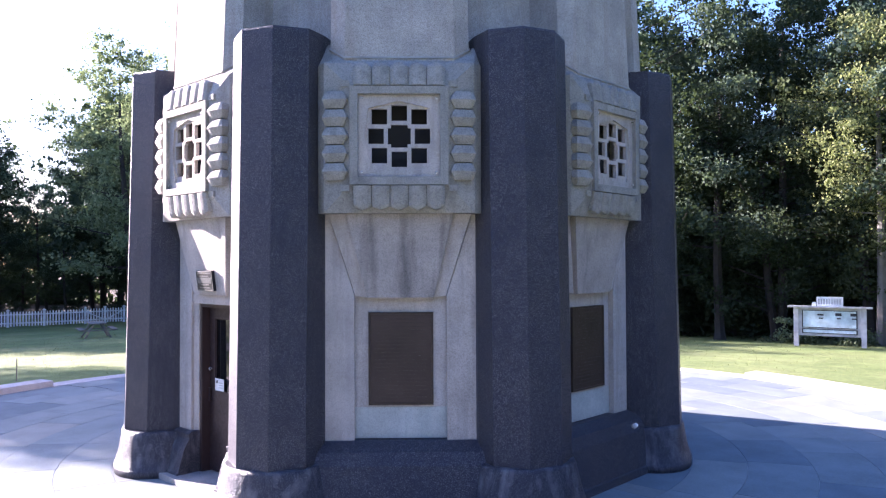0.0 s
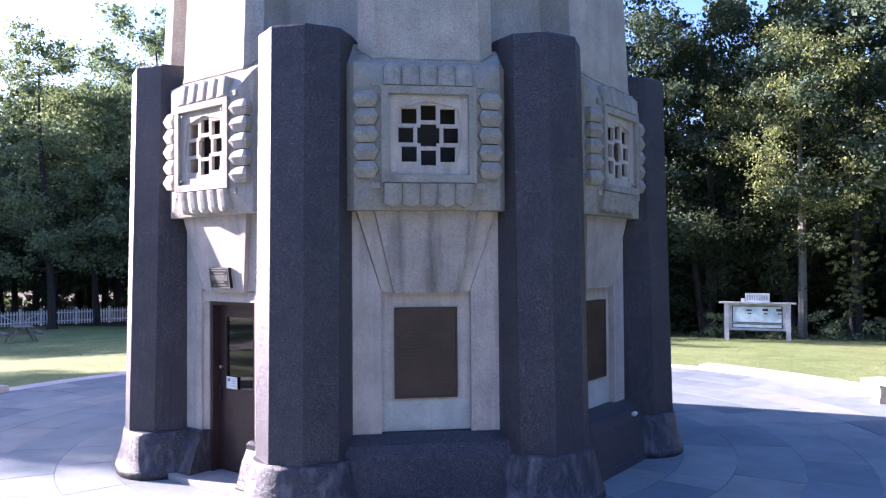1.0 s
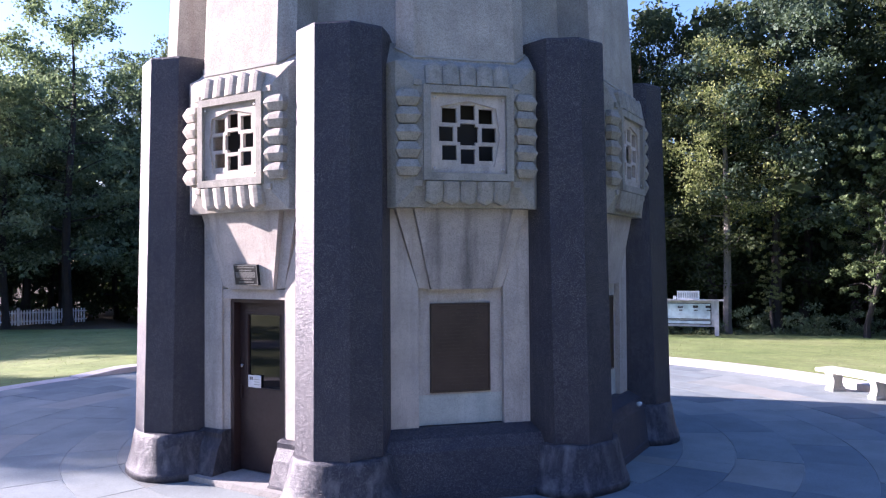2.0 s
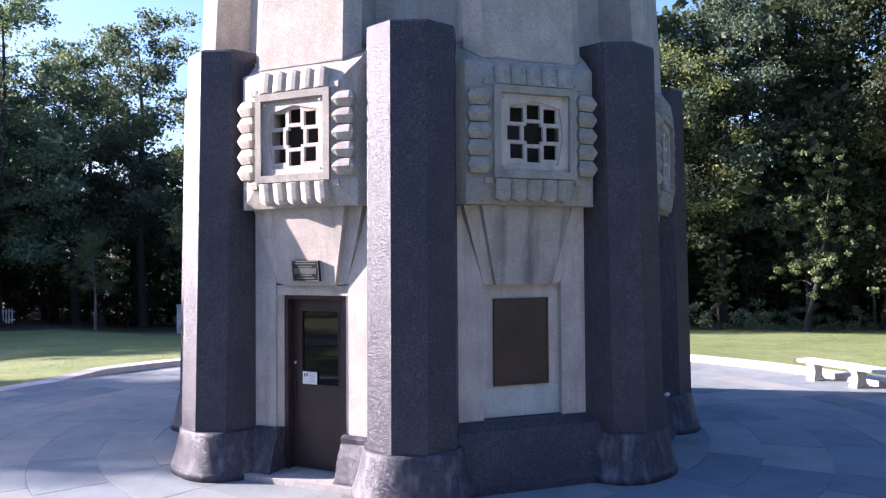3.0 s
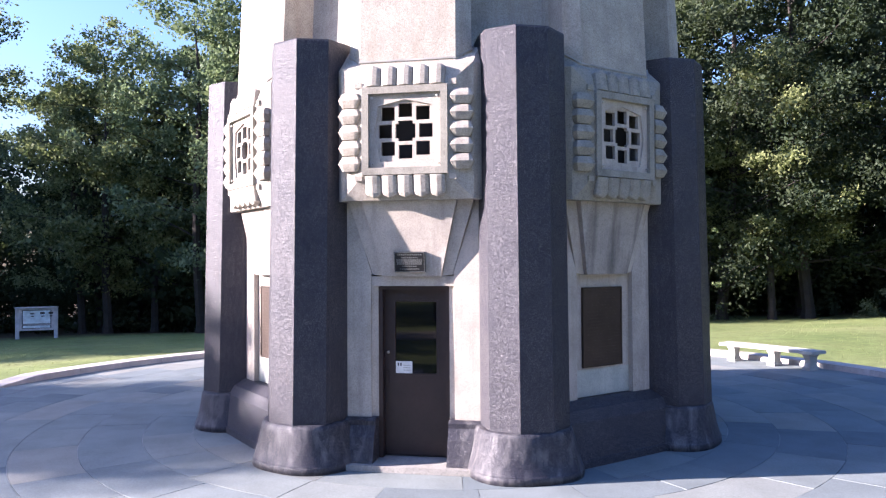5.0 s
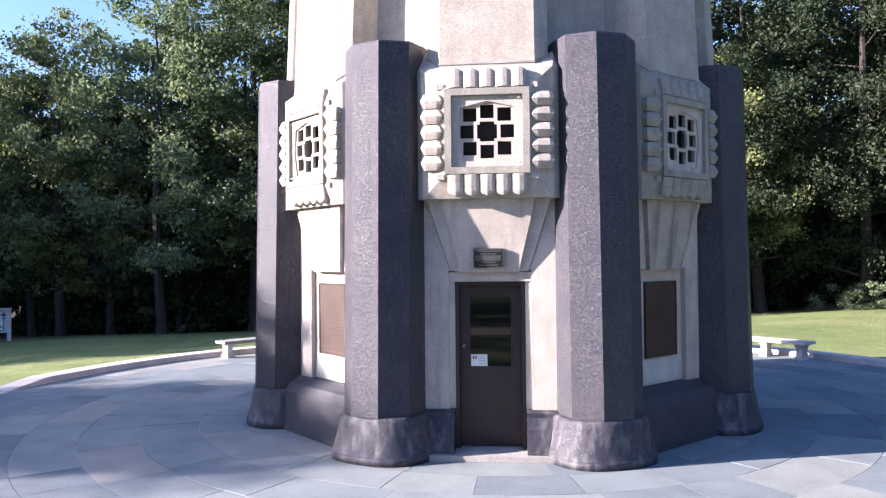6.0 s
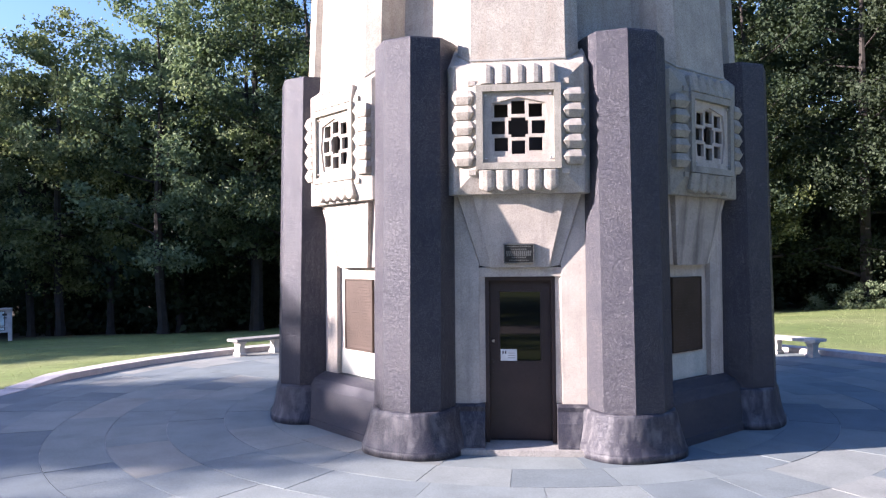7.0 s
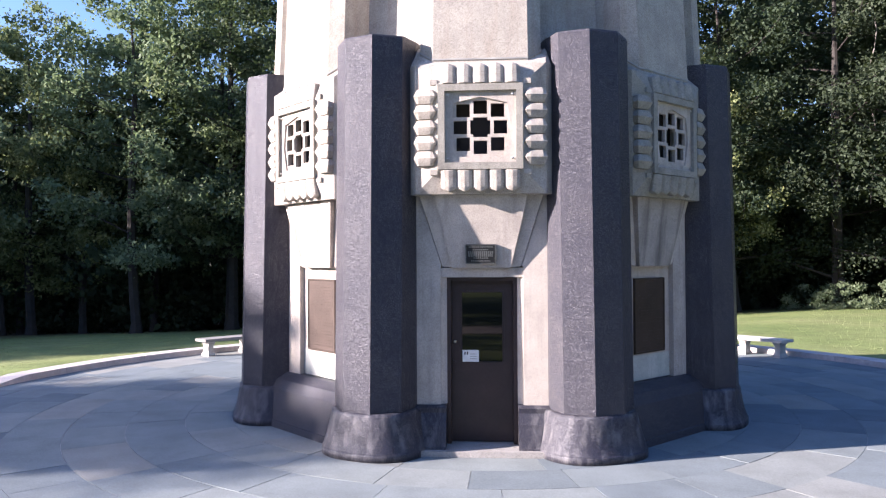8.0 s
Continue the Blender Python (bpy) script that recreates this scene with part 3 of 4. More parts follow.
tilt = math.degrees(math.atan2(0.125, 0.914))
plate = bmesh.new()
box(plate, -0.19, 0.19, -0.032, 0.004, -0.122, 0.122)
soften(plate, 0.004)
plate = tagged(part("sign_plate", plate, M_SIGN, None, "", pose(-0.008, -(keystone_n(2.486) + 0.006), 2.486, tilt)), "dark bronze sign plate with raised letters over the door", "sign")
bm = bmesh.new()
rnd = random.Random(3)
for i, (h, w) in enumerate(((0.008, 0.15), (0.008, 0.1), (0.017, 0.16), (0.017, 0.155), (0.008, 0.09), (0.008, 0.12))):
    z = 0.09 - i * 0.035
    x = -w
    while x < w:
        l = rnd.uniform(0.012, 0.02)
        box(bm, x, min(x + l, w), -0.037, -0.031, z - h, z + h)
        x += l + 0.008
part("raised_letters", bm, M_SIGN_LETTER, plate, "illegible raised letters")
bm = bmesh.new()
ring = lambda e, n: [(-0.19 + e, -n, -0.122 + e), (0.19 - e, -n, -0.122 + e), (0.19 - e, -n, 0.122 - e), (-0.19 + e, -n, 0.122 - e)]
loft(bm, [ring(0.002, 0.031), ring(0.003, 0.037), ring(0.01, 0.037), ring(0.011, 0.031)], caps=False)
part("border", bm, M_SIGN_LETTER, plate, "thin raised rim")

bm = bmesh.new()
loft(bm, [[(-0.86, -3.0, z), (-0.86, -3.6, z), (0.84, -3.6, z), (0.84, -3.0, z)] for z in (0.0, 0.07)])
soften(bm, 0.012, 2)
tagged(part("doorstep", bm, M_STEP), "low worn pale stone step before the door", "step")


# ---- kerb, benches ----
def arc_block(bm, r0, r1, a0, a1, z0, z1, n=6, slope=0.0):
    vs = []
    for i in range(n + 1):
        a = radians(a0 + (a1 - a0) * i / n)
        c, s = math.cos(a), math.sin(a)
        vs.append([(r0 * c, r0 * s, z0), (r1 * c, r1 * s, z0), (r1 * c, r1 * s, z1 - slope), (r0 * c, r0 * s, z1)])
    loft(bm, vs)


kerb = tagged(empty("terrace_kerb"), "low pale granite kerb round the terrace", "kerb", kind="structure")
for a0, a1 in KERBS:
    n = round((a1 - a0) / 12)
    for i in range(n):
        bm = bmesh.new()
        arc_block(bm, 9.41, 9.87, a0 + (a1 - a0) * i / n + 0.03, a0 + (a1 - a0) * (i + 1) / n - 0.03, -0.05, 0.125)
        if a1 == 176 and i == n - 1:
            for v in bm.verts:
                a = math.degrees(math.atan2(v.co.y, v.co.x))
                if v.co.z > 0.1 and a > 169.5:
                    v.co.z -= 0.1 * min(1.0, (a - 169.5) / 6.0)
        soften(bm, 0.015, 2)
        part("kerb_stone", bm, M_KERB, kerb)


def bench(az0, az1, legs, top):
    b = tagged(empty("stone_bench", spin((az0 + az1) / 2)), "curved pale concrete bench on waisted legs beside the kerb", "bench", "benches round the terrace")
    h = (az1 - az0) / 2
    bm = bmesh.new()
    arc_block(bm, 8.76, 9.24, -h, h, 0.368, 0.435, 10)
    soften(bm, 0.012, 2)
    part("seat", bm, top, b)
    for a in legs:
        bm = bmesh.new()
        prof = ((0, 0.165), (0.06, 0.165), (0.085, 0.135), (0.16, 0.112), (0.23, 0.112), (0.3, 0.14), (0.33, 0.165), (0.368, 0.172))
        loft(bm, [[(9.0 - d, -w, z), (9.0 + d, -w, z), (9.0 + d, w, z), (9.0 - d, w, z)] for z, d, w in [(z, d, 0.075 + 0.02 * (d > 0.15)) for z, d in prof]])
        soften(bm, 0.008)
        part("leg", bm, M_BENCH, b, "", spin(a - (az0 + az1) / 2))
    return b


bench(37.9, 53.1, (39.2, 44.9, 51.4), M_BENCH)
# this bench has a darker seat than the first
bench(124.2, 142.8, (128.2, 135.0, 141.4), M_SLAB)


# ---- notice boards ----
def board(name, foot, toward, width, height, extra):
    az = math.degrees(math.atan2(toward[1] - foot[1], toward[0] - foot[0]))
    b = tagged(empty(name, pose(foot[0], foot[1], ground_z(*foot) - 0.02, 0, 0, az + 90)), "grey framed notice board on two posts on the lawn", "notice board")
    w = width / 2
    for s in (-1, 1):
        bm = bmesh.new()
        box(bm, s * w - 0.09, s * w + 0.09, -0.09, 0.09, 0, height)
        soften(bm, 0.01)
        part("post", bm, M_BOARD, b)
    bm = bmesh.new()
    over = 0.3 if extra else 0.1
    box(bm, -w - over, w + over, -0.2, 0.2, height, height + 0.06)
    part("cap", bm, M_BOARD, b, "flat cap board")
    bm = bmesh.new()
    box(bm, -w + 0.09, w - 0.09, -0.05, 0.04, height * 0.28, height - 0.01)
    part("back_panel", bm, M_BOARD, b)
    for nm, z0, z1 in (("map_panel", 0.5, 0.92), ("text_panel", 0.36, 0.44)):
        bm = bmesh.new()
        box(bm, -w + 0.26, w - 0.26, -0.066, -0.05, height * z0, height * z1)
        p = part(nm, bm, M_MAP, b, "pale blue printed sheet")
        bm = bmesh.new()
        for x0, x1, a0, a1 in ((-w + 0.22, w - 0.22, z1, z1 + 0.015), (-w + 0.22, w - 0.22, z0 - 0.015, z0), ):
            box(bm, x0, x1, -0.075, -0.05, height * a0, height * a1)
        for s in (-1, 1):
            x0, x1 = sorted((s * (w - 0.26), s * (w - 0.22)))
            box(bm, x0, x1, -0.075, -0.05, height * (z0 - 0.015), height * (z1 + 0.015))
        part("dark_edging", bm, M_INK, p)
    for i, x in enumerate((-0.35, 0.18, 0.62)):
        for dx, w2, z0, z1 in ((0, 0.22, 0.8, 0.84 + 0.03 * (i > 0)), (0.05, 0.15, 0.72, 0.75)):
            bm = bmesh.new()
            box(bm, x * w + dx, x * w + dx + w2, -0.072, -0.06, height * z0, height * z1)
            part("printed_block", bm, M_INK, b, "dark illegible printed block")
    if extra:
        bm = bmesh.new()
        box(bm, -0.45, 0.5, -0.06, 0.0, height + 0.06, height + 0.44)
        p = part("top_plaque", bm, M_WHITE, b, "small white sign on the cap")
        bm = bmesh.new()
        for i in range(9):
            box(bm, -0.4 + i * 0.095, -0.335 + i * 0.095, -0.066, -0.058, height + 0.14, height + 0.36)
        part("letter_marks", bm, M_BOARD, p, "illegible letter bars")
        bm = bmesh.new()
        box(bm, -0.62, -0.48, -0.06, 0.0, height + 0.06, height + 0.22)
        part("lamp_box", bm, M_WHITE, b)
    return b


board("notice_board", (-1.1, 24.4), (4.4, -4.0), 2.42, 1.58, True)
board("notice_board", (-26.85, 23.05), (2.0, -30.0), 1.85, 1.66, False)
bm = bmesh.new()
turned(bm, ((0.012, 0), (0.012, 0.5), (0.008, 0.53)), 8)
tagged(part("marker_stake", bm, M_WOOD, None, "", Matrix.Translation((-11.35, -2.05, ground_z(-11.35, -2.05)))), "thin dark stake standing in the lawn", "stake")


def build_path():
    bm = bmesh.new()
    rows = []
    for i in range(41):
        a = radians(215 + 110 * i / 40)
        w = 0.12 * math.sin(i * 1.7)
        rows.append([(r * math.cos(a), r * math.sin(a), ground_z(r * math.cos(a), r * math.sin(a)) + 0.03 + e) for r, e in ((18.9 + w, -0.2), (18.9 + w, 0.0), (20.8, 0.012), (22.7 - w, 0.0), (22.7 - w, -0.2))])
    loft(bm, rows)
    tagged(part("path", bm, M_PATH), "worn grey-brown path across the lawn", "path", kind="structure")


build_path()


def picnic_table(x, y, turn):
    t = tagged(empty("picnic_table", pose(x, y, ground_z(x, y), 0, 0, turn)), "weathered grey wooden picnic table on the shaded lawn", "table")
    for i in range(5):
        bm = bmesh.new()
        box(bm, -0.9, 0.9, -0.37 + i * 0.15, -0.23 + i * 0.15, 0.71, 0.75)
        part("table_plank", bm, M_WOOD, t)
    for sy in (-1, 1):
        bm = bmesh.new()
        y0, y1 = sorted((sy * 0.6, sy * 0.85))
        box(bm, -0.9, 0.9, y0, y1, 0.42, 0.46)
        part("seat_plank", bm, M_WOOD, t)
    for sx in (-1, 1):
        bm = bmesh.new()
        box(bm, sx * 0.65 - 0.04, sx * 0.65 + 0.04, -0.8, 0.8, 0.37, 0.42)
        part("crossbar", bm, M_WOOD, t)
        for sy in (-1, 1):
            bm = bmesh.new()
            loft(bm, [[(sx * 0.65 + dx, yy + dy, z) for dx, dy in ((-0.05, -0.04), (0.05, -0.04), (0.05, 0.04), (-0.05, 0.04))] for z, yy in ((-0.02, sy * 0.6), (0.71, sy * 0.2))])
            part("leg", bm, M_WOOD, t)


picnic_table(-29.4, 6.9, 165)
bm = bmesh.new()
turned(bm, ((0.028, 0), (0.03, 0.012), (0.028, 0.04), (0.016, 0.055)), 12)
lamp = tagged(part("wall_light", bm, M_WHITE, None, "", pose(3.50, 0.63, 0.6, 0, 60, 0)), "small white outdoor light on the dark plinth", "light")
bm = bmesh.new()
turned(bm, ((0.036, -0.03), (0.036, 0.002)), 12)
part("mounting_plate", bm, M_METAL, lamp)


# ---- picket fence ----
def fence():
    pts = [Vector((-57.2, 0.5)), Vector((-54.6, 11.2)), Vector((-52.15, 18.1)), Vector((-47.9, 28.2))]
    f = tagged(empty("picket_fence", Matrix.Translation((pts[1].x, pts[1].y, ground_z(pts[1].x, pts[1].y)))), "white painted picket fence with a double gate", "fence")
    o = Vector((pts[1].x, pts[1].y, ground_z(pts[1].x, pts[1].y)))
    pk = bmesh.new()
    loft(pk, [[(-w, -0.012, z), (w, -0.012, z), (w, 0.012, z), (-w, 0.012, z)] for z, w in ((0.06, 0.05), (1.12, 0.05), (1.2, 0.006))])
    pb = bmesh.new()
    loft(pb, [[(-w, -w, z), (w, -w, z), (w, w, z), (-w, w, z)] for z, w in ((0, 0.085), (1.24, 0.085), (1.24, 0.12), (1.3, 0.12), (1.37, 0.02))])
    meshes = {}

    def piece(name, bm, m):
        if name not in meshes:
            meshes[name] = part(name, bm, M_WHITE, f, "", m).data
        else:
            part(name, None, None, f, "", m, meshes[name])

    # distances of the posts along the fence; two gate leaves hang between the middle three
    stops = [0.4, 2.8, 5.2, 7.6, 10.1, 12.55, 15.42, 16.85, 18.25] + [20.7 + 2.4 * i for i in range(4)]
    lengths = [(b - a).length for a, b in zip(pts, pts[1:])]

    def along(d):
        for a, b, l in zip(pts, pts[1:], lengths):
            if d <= l:
                break
            d -= l
        p = a + (b - a) * (d / l)
        return Vector((p.x, p.y, ground_z(p.x, p.y))), math.degrees(math.atan2((b - a).y, (b - a).x))

    def bar(name, d0, z0, d1, z1, label=""):
        (p, az), (q, _) = along(d0), along(d1)
        side = spin(az) @ Vector((0, 0.036, 0))
        bm = bmesh.new()
        loft(bm, [[e - o + side * k + Vector((0, 0, z + h)) for k, h in ((0.5, -0.045), (1.5, -0.045), (1.5, 0.045), (0.5, 0.045))] for e, z in ((p, z0), (q, z1))])
        part(name, bm, M_WHITE, f, label)

    for d0, d1 in zip(stops, stops[1:]):
        p, az = along(d0)
        piece("fence_post", pb, Matrix.Translation(p - o) @ spin(az))
        n = round((d1 - d0) / 0.2)
        for i in range(1, n):
            q, az = along(d0 + (d1 - d0) * i / n)
            piece("picket", pk, Matrix.Translation(q - o) @ spin(az))
        for z in (0.3, 0.95):
            bar("rail", d0, z, d1, z)
        if d0 in (15.42, 16.85):
            bar("gate_brace", d0 + 0.1, 0.95 if d0 < 16 else 0.3, d1 - 0.1, 0.3 if d0 < 16 else 0.95, "slanting brace of a gate leaf")


fence()


# ---- trees ----
def limb(bm, p, q, r0, r1, seg=7, bend=0.0):
    d = (q - p)
    ax = d.normalized()
    side = ax.orthogonal().normalized()
    up = ax.cross(side)
    rings = []
    for i in range(5):
        t = i / 4
        c = p + d * t + side * (bend * math.sin(t * math.pi))
        r = r0 + (r1 - r0) * t
        rings.append([c + (side * math.cos(2 * math.pi * k / seg) + up * math.sin(2 * math.pi * k / seg)) * r for k in range(seg)])
    loft(bm, rings)


def leaf_mesh(name, centres, spreads, per, size, material, seed):
    """Many small folded leaves scattered in clumps."""
    rng = np.random.default_rng(seed)
    n = len(centres) * per
    c = np.repeat(np.asarray(centres), per, axis=0)
    s = np.repeat(np.asarray(spreads), per, axis=0)[:, None]
    off = rng.normal(0, 1, (n, 3))
    off /= np.maximum(np.linalg.norm(off, axis=1, keepdims=True), 1e-6)
    off *= rng.random((n, 1)) ** 0.45 * s * np.array((1.0, 1.0, 0.62))
    c = c + off
    face = off / np.maximum(s, 1e-6) * 0.35 + np.array((0.0, 0.0, 0.2)) + rng.normal(0, 0.7, (n, 3))
    face /= np.linalg.norm(face, axis=1, keepdims=True)
    ax = rng.normal(0, 1, (n, 3))
    ax -= (ax * face).sum(1, keepdims=True) * face
    ax /= np.linalg.norm(ax, axis=1, keepdims=True)
    w = np.cross(face, ax)
    l = size * rng.uniform(0.6, 1.3, (n, 1))
    broad = rng.random((n, 1)) < 0.1
    l = np.where(broad, l * 1.8, l)
    c = np.where(broad, c - off * 0.55, c)
    v = np.stack([c - ax * l * 0.6, c + w * l * 0.36, c + ax * l * 0.6, c - w * l * 0.36], axis=1).reshape(-1, 3)
    me = bpy.data.meshes.new(name)
    me.vertices.add(4 * n)
    me.vertices.foreach_set("co", v.astype(np.float32).ravel())
    me.loops.add(4 * n)
    me.loops.foreach_set("vertex_index", np.arange(4 * n, dtype=np.int32))
    me.polygons.add(n)
    me.polygons.foreach_set("loop_start", np.arange(0, 4 * n, 4, dtype=np.int32))
    me.update(calc_edges=True)
    me.materials.append(material)
    return me


def make_tree(label, height, radius, low, clumps, per, size, seed, leaf, bark):
    """A tapered trunk with forking limbs, and a crown of leafy clumps carried on them."""
    rnd = random.Random(seed)
    t = tagged(empty("tree"), label, "tree", "trees round the lawn")
    bm = bmesh.new()
    lean = Vector((rnd.uniform(-0.6, 0.6), rnd.uniform(-0.6, 0.6), 0))
    r = height * 0.014
    base, mid, top = Vector((0, 0, -0.3)), Vector((0, 0, height * 0.5)) + lean, Vector((0, 0, height * 0.93)) + lean * 1.6
    limb(bm, base, Vector((0, 0, 0.6)), r * 1.6, r * 1.05)
    limb(bm, Vector((0, 0, 0.5)), mid, r * 1.08, r * 0.7, bend=0.15)
    limb(bm, mid, top, r * 0.72, r * 0.12, bend=-0.2)
    centres, spreads = [], []
    n = 26
    for i in range(n):
        f = low + (0.97 - low) * (i + rnd.random()) / n
        z = height * f
        a = i * 2.4 + rnd.uniform(-0.5, 0.5)
        g = (f - low) / (1 - low)
        reach = radius * (0.55 + 0.75 * math.sin(math.pi * min(1, 0.18 + 0.8 * g)) * rnd.uniform(0.6, 1.05)) * (1.0 if g < 0.55 else 0.2 + 0.8 * math.sqrt(max(0.0, 1 - ((g - 0.55) / 0.46) ** 2)))
        p = (Vector((0, 0, z)) + lean * f)
        q = p + Vector((math.cos(a) * reach, math.sin(a) * reach, reach * rnd.uniform(0.05, 0.4)))
        limb(bm, p, q, r * 0.32 * (1.1 - f), r * 0.05, 5, rnd.uniform(-0.4, 0.4))
        for j in range(clumps):
            s = 0.3 + 0.75 * (j + rnd.random()) / clumps
            c = p.lerp(q, s) + Vector((rnd.gauss(0, 0.55), rnd.gauss(0, 0.55), rnd.gauss(0.1, 0.45)))
            centres.append(tuple(c))
            spreads.append(rnd.uniform(0.6, 1.25) * radius / 4.2)
    part("trunk", bm, bark, t)
    me = leaf_mesh("crown", centres, spreads, per, size, leaf, seed)
    part("crown", None, None, t, "", None, me)
    return t


rt = random.Random(11)
KINDS = [
    make_tree("tall green broad-leaved tree at the edge of the woods", 19, 4.6, 0.17, 10, 80, 0.185, 1, M_LEAF, M_BARK),
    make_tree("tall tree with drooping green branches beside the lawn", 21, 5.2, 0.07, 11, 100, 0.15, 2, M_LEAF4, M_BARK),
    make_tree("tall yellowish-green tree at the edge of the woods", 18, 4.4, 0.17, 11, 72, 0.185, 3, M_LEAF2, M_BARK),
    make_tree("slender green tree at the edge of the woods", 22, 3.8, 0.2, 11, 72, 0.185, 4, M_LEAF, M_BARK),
    make_tree("tree deep in the woods, leaf colour darkened for shade", 20, 5.6, 0.1, 10, 26, 0.42, 5, M_LEAF3, M_BARK),
    make_tree("tree standing in the woods, leaf colour darkened for shade", 23, 5.4, 0.14, 10, 26, 0.42, 6, M_LEAF3, M_BARK),
    make_tree("pale feathery tree with drooping branches beside the notice board", 18, 4.2, 0.36, 11, 66, 0.135, 9, M_LEAF2, M_BIRCH),
    make_tree("slender green tree out of view to the west, placed for its shade", 22, 3.7, 0.71, 10, 13, 0.31, 4, M_LEAF, M_BARK),
    make_tree("broad green tree out of view, added to block light", 19, 4.6, 0.09, 11, 26, 0.31, 1, M_LEAF, M_BARK),
    make_tree("tall tree at the edge of the woods, leaves coloured blue for shade and haze", 20, 4.5, 0.26, 11, 72, 0.185, 12, M_LEAF5, M_BARK),
    make_tree("slender young tree with drooping branches at the lawn edge", 8.2, 1.0, 0.2, 5, 42, 0.12, 15, M_LEAF2, M_BARK),
]
used = set()


def plant(kind, x, y, scale=1.0, turn=0.0):
    m = Matrix.Translation((x, y, ground_z(x, y))) @ spin(turn) @ Matrix.Scale(scale, 4)
    if kind not in used:
        used.add(kind)
        KINDS[kind].matrix_basis = m
    else:
        c = copy_thing(KINDS[kind], Matrix.Translation((x, y, ground_z(x, y))) @ spin(turn))
        c.scale = (scale, scale, scale)


def edge_r(az):
    """How far from the tower the woods begin in each direction."""
    pts = ((-30, 60), (10, 44), (30, 37), (55, 36), (65, 35), (77, 32), (86, 28.5), (106, 28.5), (112, 30), (119, 32), (128, 35), (133, 38), (139, 54), (150, 58), (157, 66), (180, 78), (186, 84), (210, 120), (270, 90), (330, 60))
    for (a, r), (b, s) in zip(pts, pts[1:]):
        if a <= az <= b:
            return r + (s - r) * (az - a) / (b - a)
    return 60


def stature(az):
    """How tall the woods stand in each direction."""
    tab = ((-20, 1.05), (70, 1.07), (77, 0.97), (86, 0.83), (106, 0.89), (112, 1.07), (119, 1.16), (123, 1.2), (126, 1.08), (130, 0.95), (134, 0.93), (138, 1.08), (143, 1.18), (149, 1.17), (153, 1.04), (159, 0.95), (163, 0.9), (166.5, 0.66), (168, 0.75), (170, 1.15), (200, 1.1))
    return next(p + (q - p) * (az - a0) / (a1 - a0) for (a0, p), (a1, q) in zip(tab, tab[1:]) if az <= a1)


az = 12.0
while az < 178:
    r = edge_r(az) + rt.uniform(-1.0, 2.5)
    # darker leaf copies stand where the woods lie in shade
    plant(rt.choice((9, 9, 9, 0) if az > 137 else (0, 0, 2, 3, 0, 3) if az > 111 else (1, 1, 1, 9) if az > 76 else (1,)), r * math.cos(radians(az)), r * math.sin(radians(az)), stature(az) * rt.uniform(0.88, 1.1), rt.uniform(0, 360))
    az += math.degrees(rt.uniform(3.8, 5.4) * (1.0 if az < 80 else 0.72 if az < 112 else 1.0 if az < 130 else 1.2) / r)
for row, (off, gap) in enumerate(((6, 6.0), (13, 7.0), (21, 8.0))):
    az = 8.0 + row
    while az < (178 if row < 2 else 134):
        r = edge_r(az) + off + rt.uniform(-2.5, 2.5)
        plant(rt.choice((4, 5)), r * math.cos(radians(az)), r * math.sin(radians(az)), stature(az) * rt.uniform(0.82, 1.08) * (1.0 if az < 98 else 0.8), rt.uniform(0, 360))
        az += math.degrees(rt.uniform(gap * 0.8, gap * 1.2) / r)
# unseen trees to the west, set across the low sun to shade the terrace
for i in range(5):
    x = -34.0 - 3.7 * i
    c = (-1.3, 0.4, -0.8, 0.9, -0.2, -1.1, 0.6)[i % 7]
    plant(7, x, c + 0.268 * x, ((-x - 4.0) * 0.3346 + (3.4 if c > 0.3 else 2.6)) / 22, rt.uniform(0, 360))
# unseen trees that shade the lawn; reach is where each shadow ends
for x, c, reach in ((-50.0, 9.6, -17.0), (-56.0, 12.2, -9.0), (-61.0, 9.4, -19.0), (-58.5, 16.5, 0.0), (-48.0, 12.7, -10.0)):
    plant(8, x, c + 0.268 * x, ((reach - x) * 0.3346 + 2.0) / 19, rt.uniform(0, 360))
# more shade trees; the last three are added, unseen, to darken the south lawn
for k, x, y, s in ((1, -57.0, 2.0, 0.93), (1, -59.0, 5.6, 0.96), (0, -62.5, 8.0, 1.1), (1, -66.0, 2.5, 1.0), (0, -68.0, 6.5, 1.1), (4, -62.0, 3.5, 0.95), (8, -46.0, -22.0, 1.0), (8, -35.0, -25.6, 0.75), (8, -44.0, -28.4, 0.85)):
    plant(k, x, y, s, rt.uniform(0, 360))
# unseen woods added south and east, behind the camera, to cut sky light
for row, (off, gap) in enumerate(((0, 6.0), (8, 7.5))):
    az = 228.0 + 3 * row
    while az < 371:
        # the nearer, lower stretch stands where the door glass reflects dark ground
        near = 248 < az < 312
        r = (31 if near else 54) + off + rt.uniform(-2, 2)
        plant(rt.choice((8, 4)), r * math.cos(radians(az)), r * math.sin(radians(az)), rt.uniform(0.85, 1.15) * (0.58 if near else 1.0), rt.uniform(0, 360))
        az += math.degrees(rt.uniform(gap * 0.8, gap * 1.2) / r)
plant(6, 0.05, 27.4, 0.76, 40)
plant(1, -5.0, 29.4, 0.68, 160)
plant(2, 14.5, 35.2, 0.9, 30)
plant(2, 11.8, 30.0, 0.78, 75)
plant(2, -27.2, 29.6, 1.02, 110)
plant(2, -24.6, 30.6, 0.85, 200)
for x, y in ((-61.0, 2.0), (-60.0, 6.5), (-58.8, 11.0), (-57.3, 15.5), (-55.6, 20.0), (-53.6, 24.5)):
    plant(1, x, y, 0.42, x * 40)
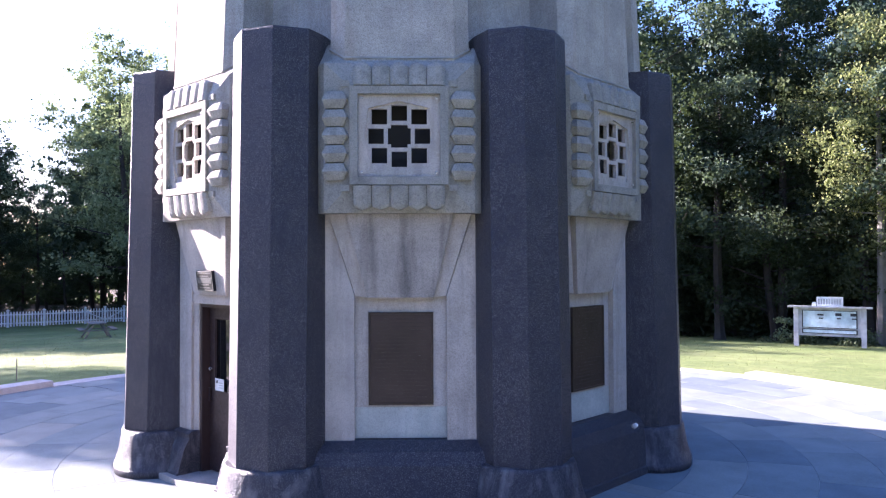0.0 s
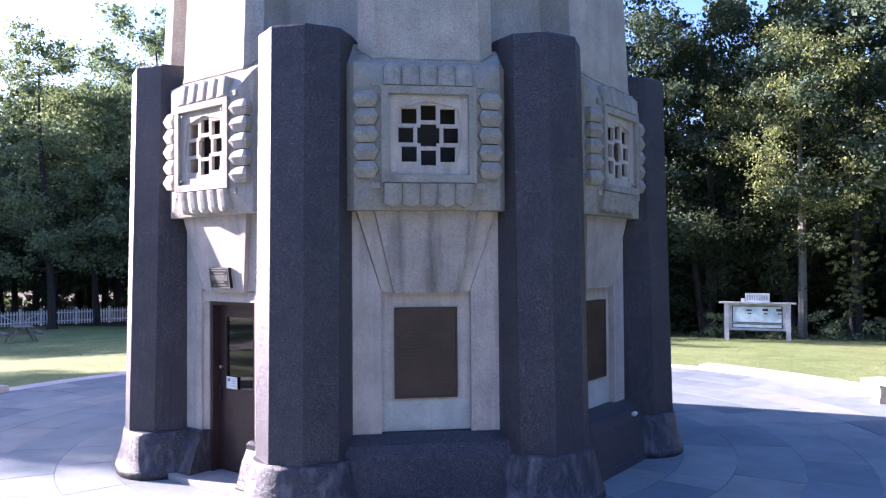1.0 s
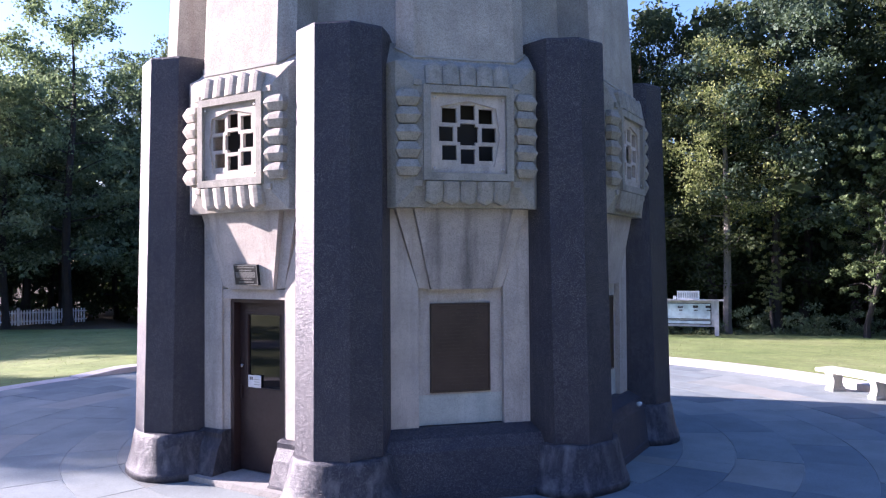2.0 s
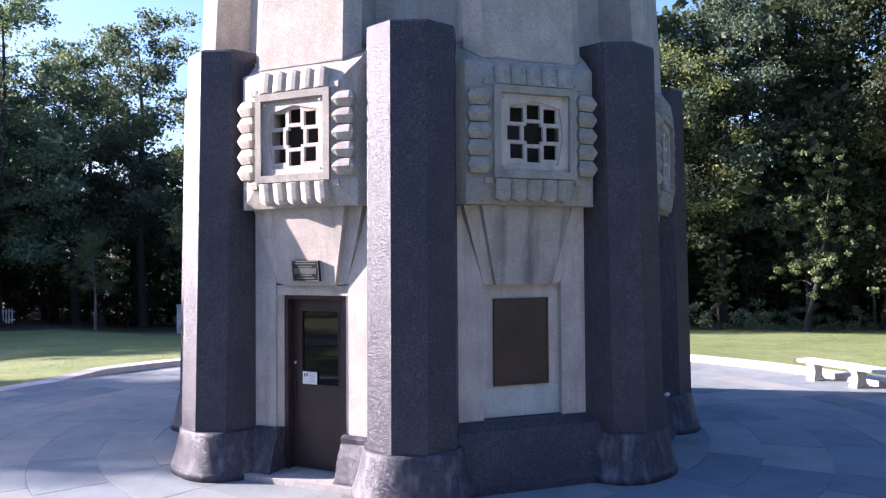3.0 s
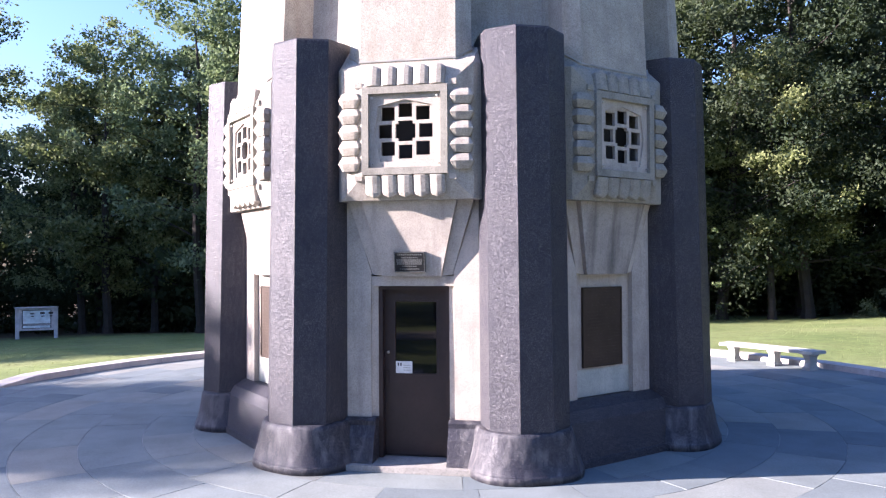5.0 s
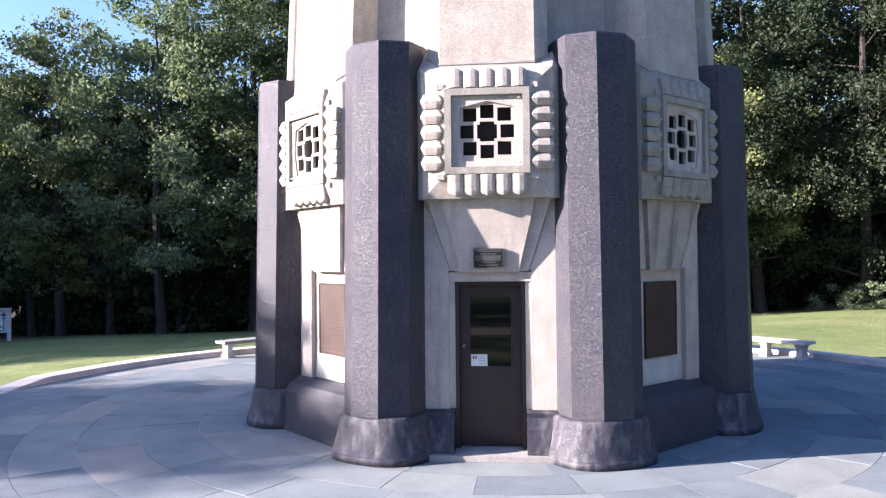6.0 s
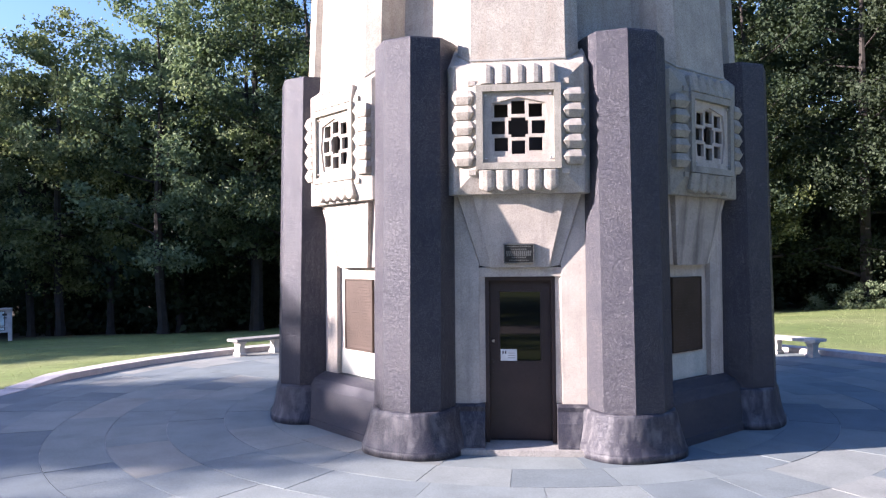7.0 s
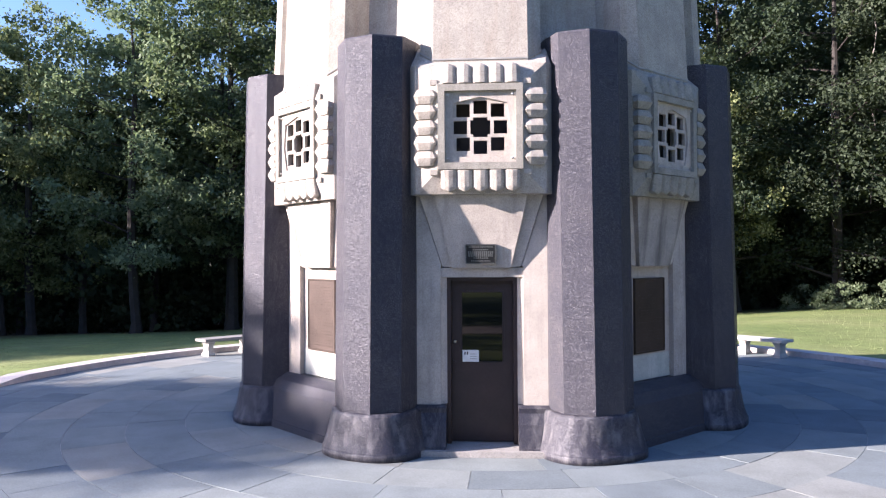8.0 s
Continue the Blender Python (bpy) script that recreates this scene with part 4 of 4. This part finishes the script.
plant(0, -43.0, 14.6, 1.0, 75)
plant(0, -43.4, 22.1, 1.2, 200)
plant(3, -15.0, 29.6, 1.0, 50)
# placed to shade the lawn and the lower woods, some of them out of view
for k, x, y, s in ((9, -58.0, 20.2, 1.0), (9, -46.0, 19.2, 0.85), (9, -52.2, 24.2, 1.0), (4, -54.5, 20.0, 0.95), (4, -63.0, 27.5, 1.02), (5, -67.0, 31.0, 0.95), (1, -60.0, 6.0, 0.78), (1, -61.0, 3.4, 0.78), (1, -59.0, 8.6, 0.8)):
    plant(k, x, y, s, rt.uniform(0, 360))
bm = bmesh.new()
way = [Vector((20.9 + 0.22 * math.sin(i * 0.9), 29.6 + 0.12 * math.cos(i * 1.3), 16.6 - 0.95 * i)) for i in range(13)]
for p, q in zip(way, way[1:]):
    limb(bm, p, q, 0.035, 0.03, 6)
tagged(part("hanging_vine", bm, M_BIRCH), "pale bare vine hanging from a tall tree", "vine")
plant(6, -33.8, 21.9, 0.34, 10)
plant(6, 5.9, 31.0, 0.4, 220)
plant(10, 5.8, 26.9, 1.0, 20)
plant(10, 2.0, 27.6, 0.62, 140)
plant(6, 8.9, 32.0, 0.33, 120)


def woods_stuff(name, label, n, place, spread, per, size, leaf, seed):
    rng = random.Random(seed)
    centres, spreads = [], []
    for _ in range(n):
        centres.append(place(rng))
        spreads.append(rng.uniform(*spread))
    me = leaf_mesh(name, centres, spreads, per, size, leaf, seed)
    return tagged(new(name, me), label, "foliage", kind="stuff")


def deep(rng):
    a = rng.uniform(2, 200)
    r = edge_r(min(a, 180)) + rng.uniform(24, 34)
    x, y = r * math.cos(radians(a)), r * math.sin(radians(a))
    return (x, y, ground_z(x, y) + rng.uniform(0, 13) * stature(a))


def low_growth(rng):
    a = rng.uniform(10, 153)
    r = edge_r(a) + rng.uniform(3.0, 20)
    x, y = r * math.cos(radians(a)), r * math.sin(radians(a))
    return (x, y, ground_z(x, y) + rng.uniform(0.2, 3.6))


def edge_growth(rng):
    a = rng.gauss(rng.choice((38, 47, 55, 58, 78, 84, 94)), 2.6)
    r = edge_r(a) - 1.5 + rng.uniform(-1.2, 1.6)
    x, y = r * math.cos(radians(a)), r * math.sin(radians(a))
    return (x, y, ground_z(x, y) + rng.random() ** 2 * 1.3)


# the first two masses hold the woods' shade in their leaf colour
woods_stuff("far_woods", "dense foliage deep in the woods, coloured dark for shade", 2600, deep, (1.2, 2.2), 34, 0.9, M_LEAF3, 31)
woods_stuff("undergrowth", "leafy undergrowth below the trees, coloured dark for shade", 2600, low_growth, (0.6, 1.4), 40, 0.3, M_LEAF4, 32)
woods_stuff("edge_shrubs", "low weedy shrubs along the edge of the lawn", 380, edge_growth, (0.2, 0.5), 110, 0.085, M_LEAF, 33)


def grass_tufts():
    """Short uneven blades over the near lawn."""
    rng = np.random.default_rng(8)
    n = 14000
    a = np.radians(rng.uniform(8, 185, n))
    r = 9.95 + 26 * rng.random(n) ** 0.8
    x, y = r * np.cos(a), r * np.sin(a)
    z = np.array([ground_z(p, q) for p, q in zip(x, y)]) - 0.01
    base = np.stack([x, y, z], 1)
    t = rng.uniform(0, 2 * np.pi, n)
    side = np.stack([np.cos(t), np.sin(t), np.zeros(n)], 1)
    h = rng.uniform(0.02, 0.05, (n, 1))
    lean = np.stack([rng.normal(0, 0.4, n), rng.normal(0, 0.4, n), np.ones(n)], 1)
    w = rng.uniform(0.006, 0.016, (n, 1)) * (1 + r[:, None] / 30)
    v = np.stack([base - side * w, base + side * w, base + lean * h], 1).reshape(-1, 3)
    me = bpy.data.meshes.new("grass")
    me.from_pydata(v.tolist(), [], np.arange(3 * n).reshape(-1, 3).tolist())
    me.materials.append(M_BLADE)
    tagged(new("grass", me), "short mown grass blades on the lawn", "grass", kind="stuff")


grass_tufts()

# ---- terrace paving ----
terrace = tagged(empty("terrace"), "round terrace paved with grey bluestone flags in rings", "paving", kind="structure")
bm = bmesh.new()
loft(bm, [[(r * math.cos(2 * math.pi * i / 96), r * math.sin(2 * math.pi * i / 96), z) for i in range(96)] for r, z in ((9.9, -0.12), (9.9, -0.008), (7.6, -0.008), (5.6, -0.008), (4.3, -0.008), (0.1, -0.008))])
part("joint_bed", bm, M_MORTAR, terrace)
rp = random.Random(21)
for ring, (r0, r1) in enumerate(zip((3.2,) + RINGS, RINGS + (9.4,))):
    if r1 - r0 < 0.1:
        continue
    a = rp.uniform(0, 20)
    end = a + 360
    while a < end - 0.5:
        step = math.degrees(rp.uniform(0.8, 1.7) / ((r0 + r1) / 2))
        b = min(a + step, end)
        if end - b < 4:
            b = end
        g = 0.0035
        ga0, ga1 = math.degrees(g / r0), math.degrees(g / r1)
        bm = bmesh.new()
        n = max(2, round((b - a) / 4))
        dz = rp.uniform(-0.0025, 0.0025)
        arc_block(bm, r0 + g, r1 - g, a + ga0, b - ga0, -0.03, dz, n)
        part("flagstone", bm, M_FLAG, terrace)
        a = b
for (k0, k1), (l0, l1) in zip(KERBS, KERBS[1:] + ((KERBS[0][0] + 360, 0),)):
    n = max(2, round((l0 - k1) / 7))
    for i in range(n):
        bm = bmesh.new()
        arc_block(bm, 9.41, 9.89, k1 + (l0 - k1) * i / n + 0.04, k1 + (l0 - k1) * (i + 1) / n - 0.04, -0.03, 0.004, 3)
        part("edging_stone", bm, M_KERB, terrace)
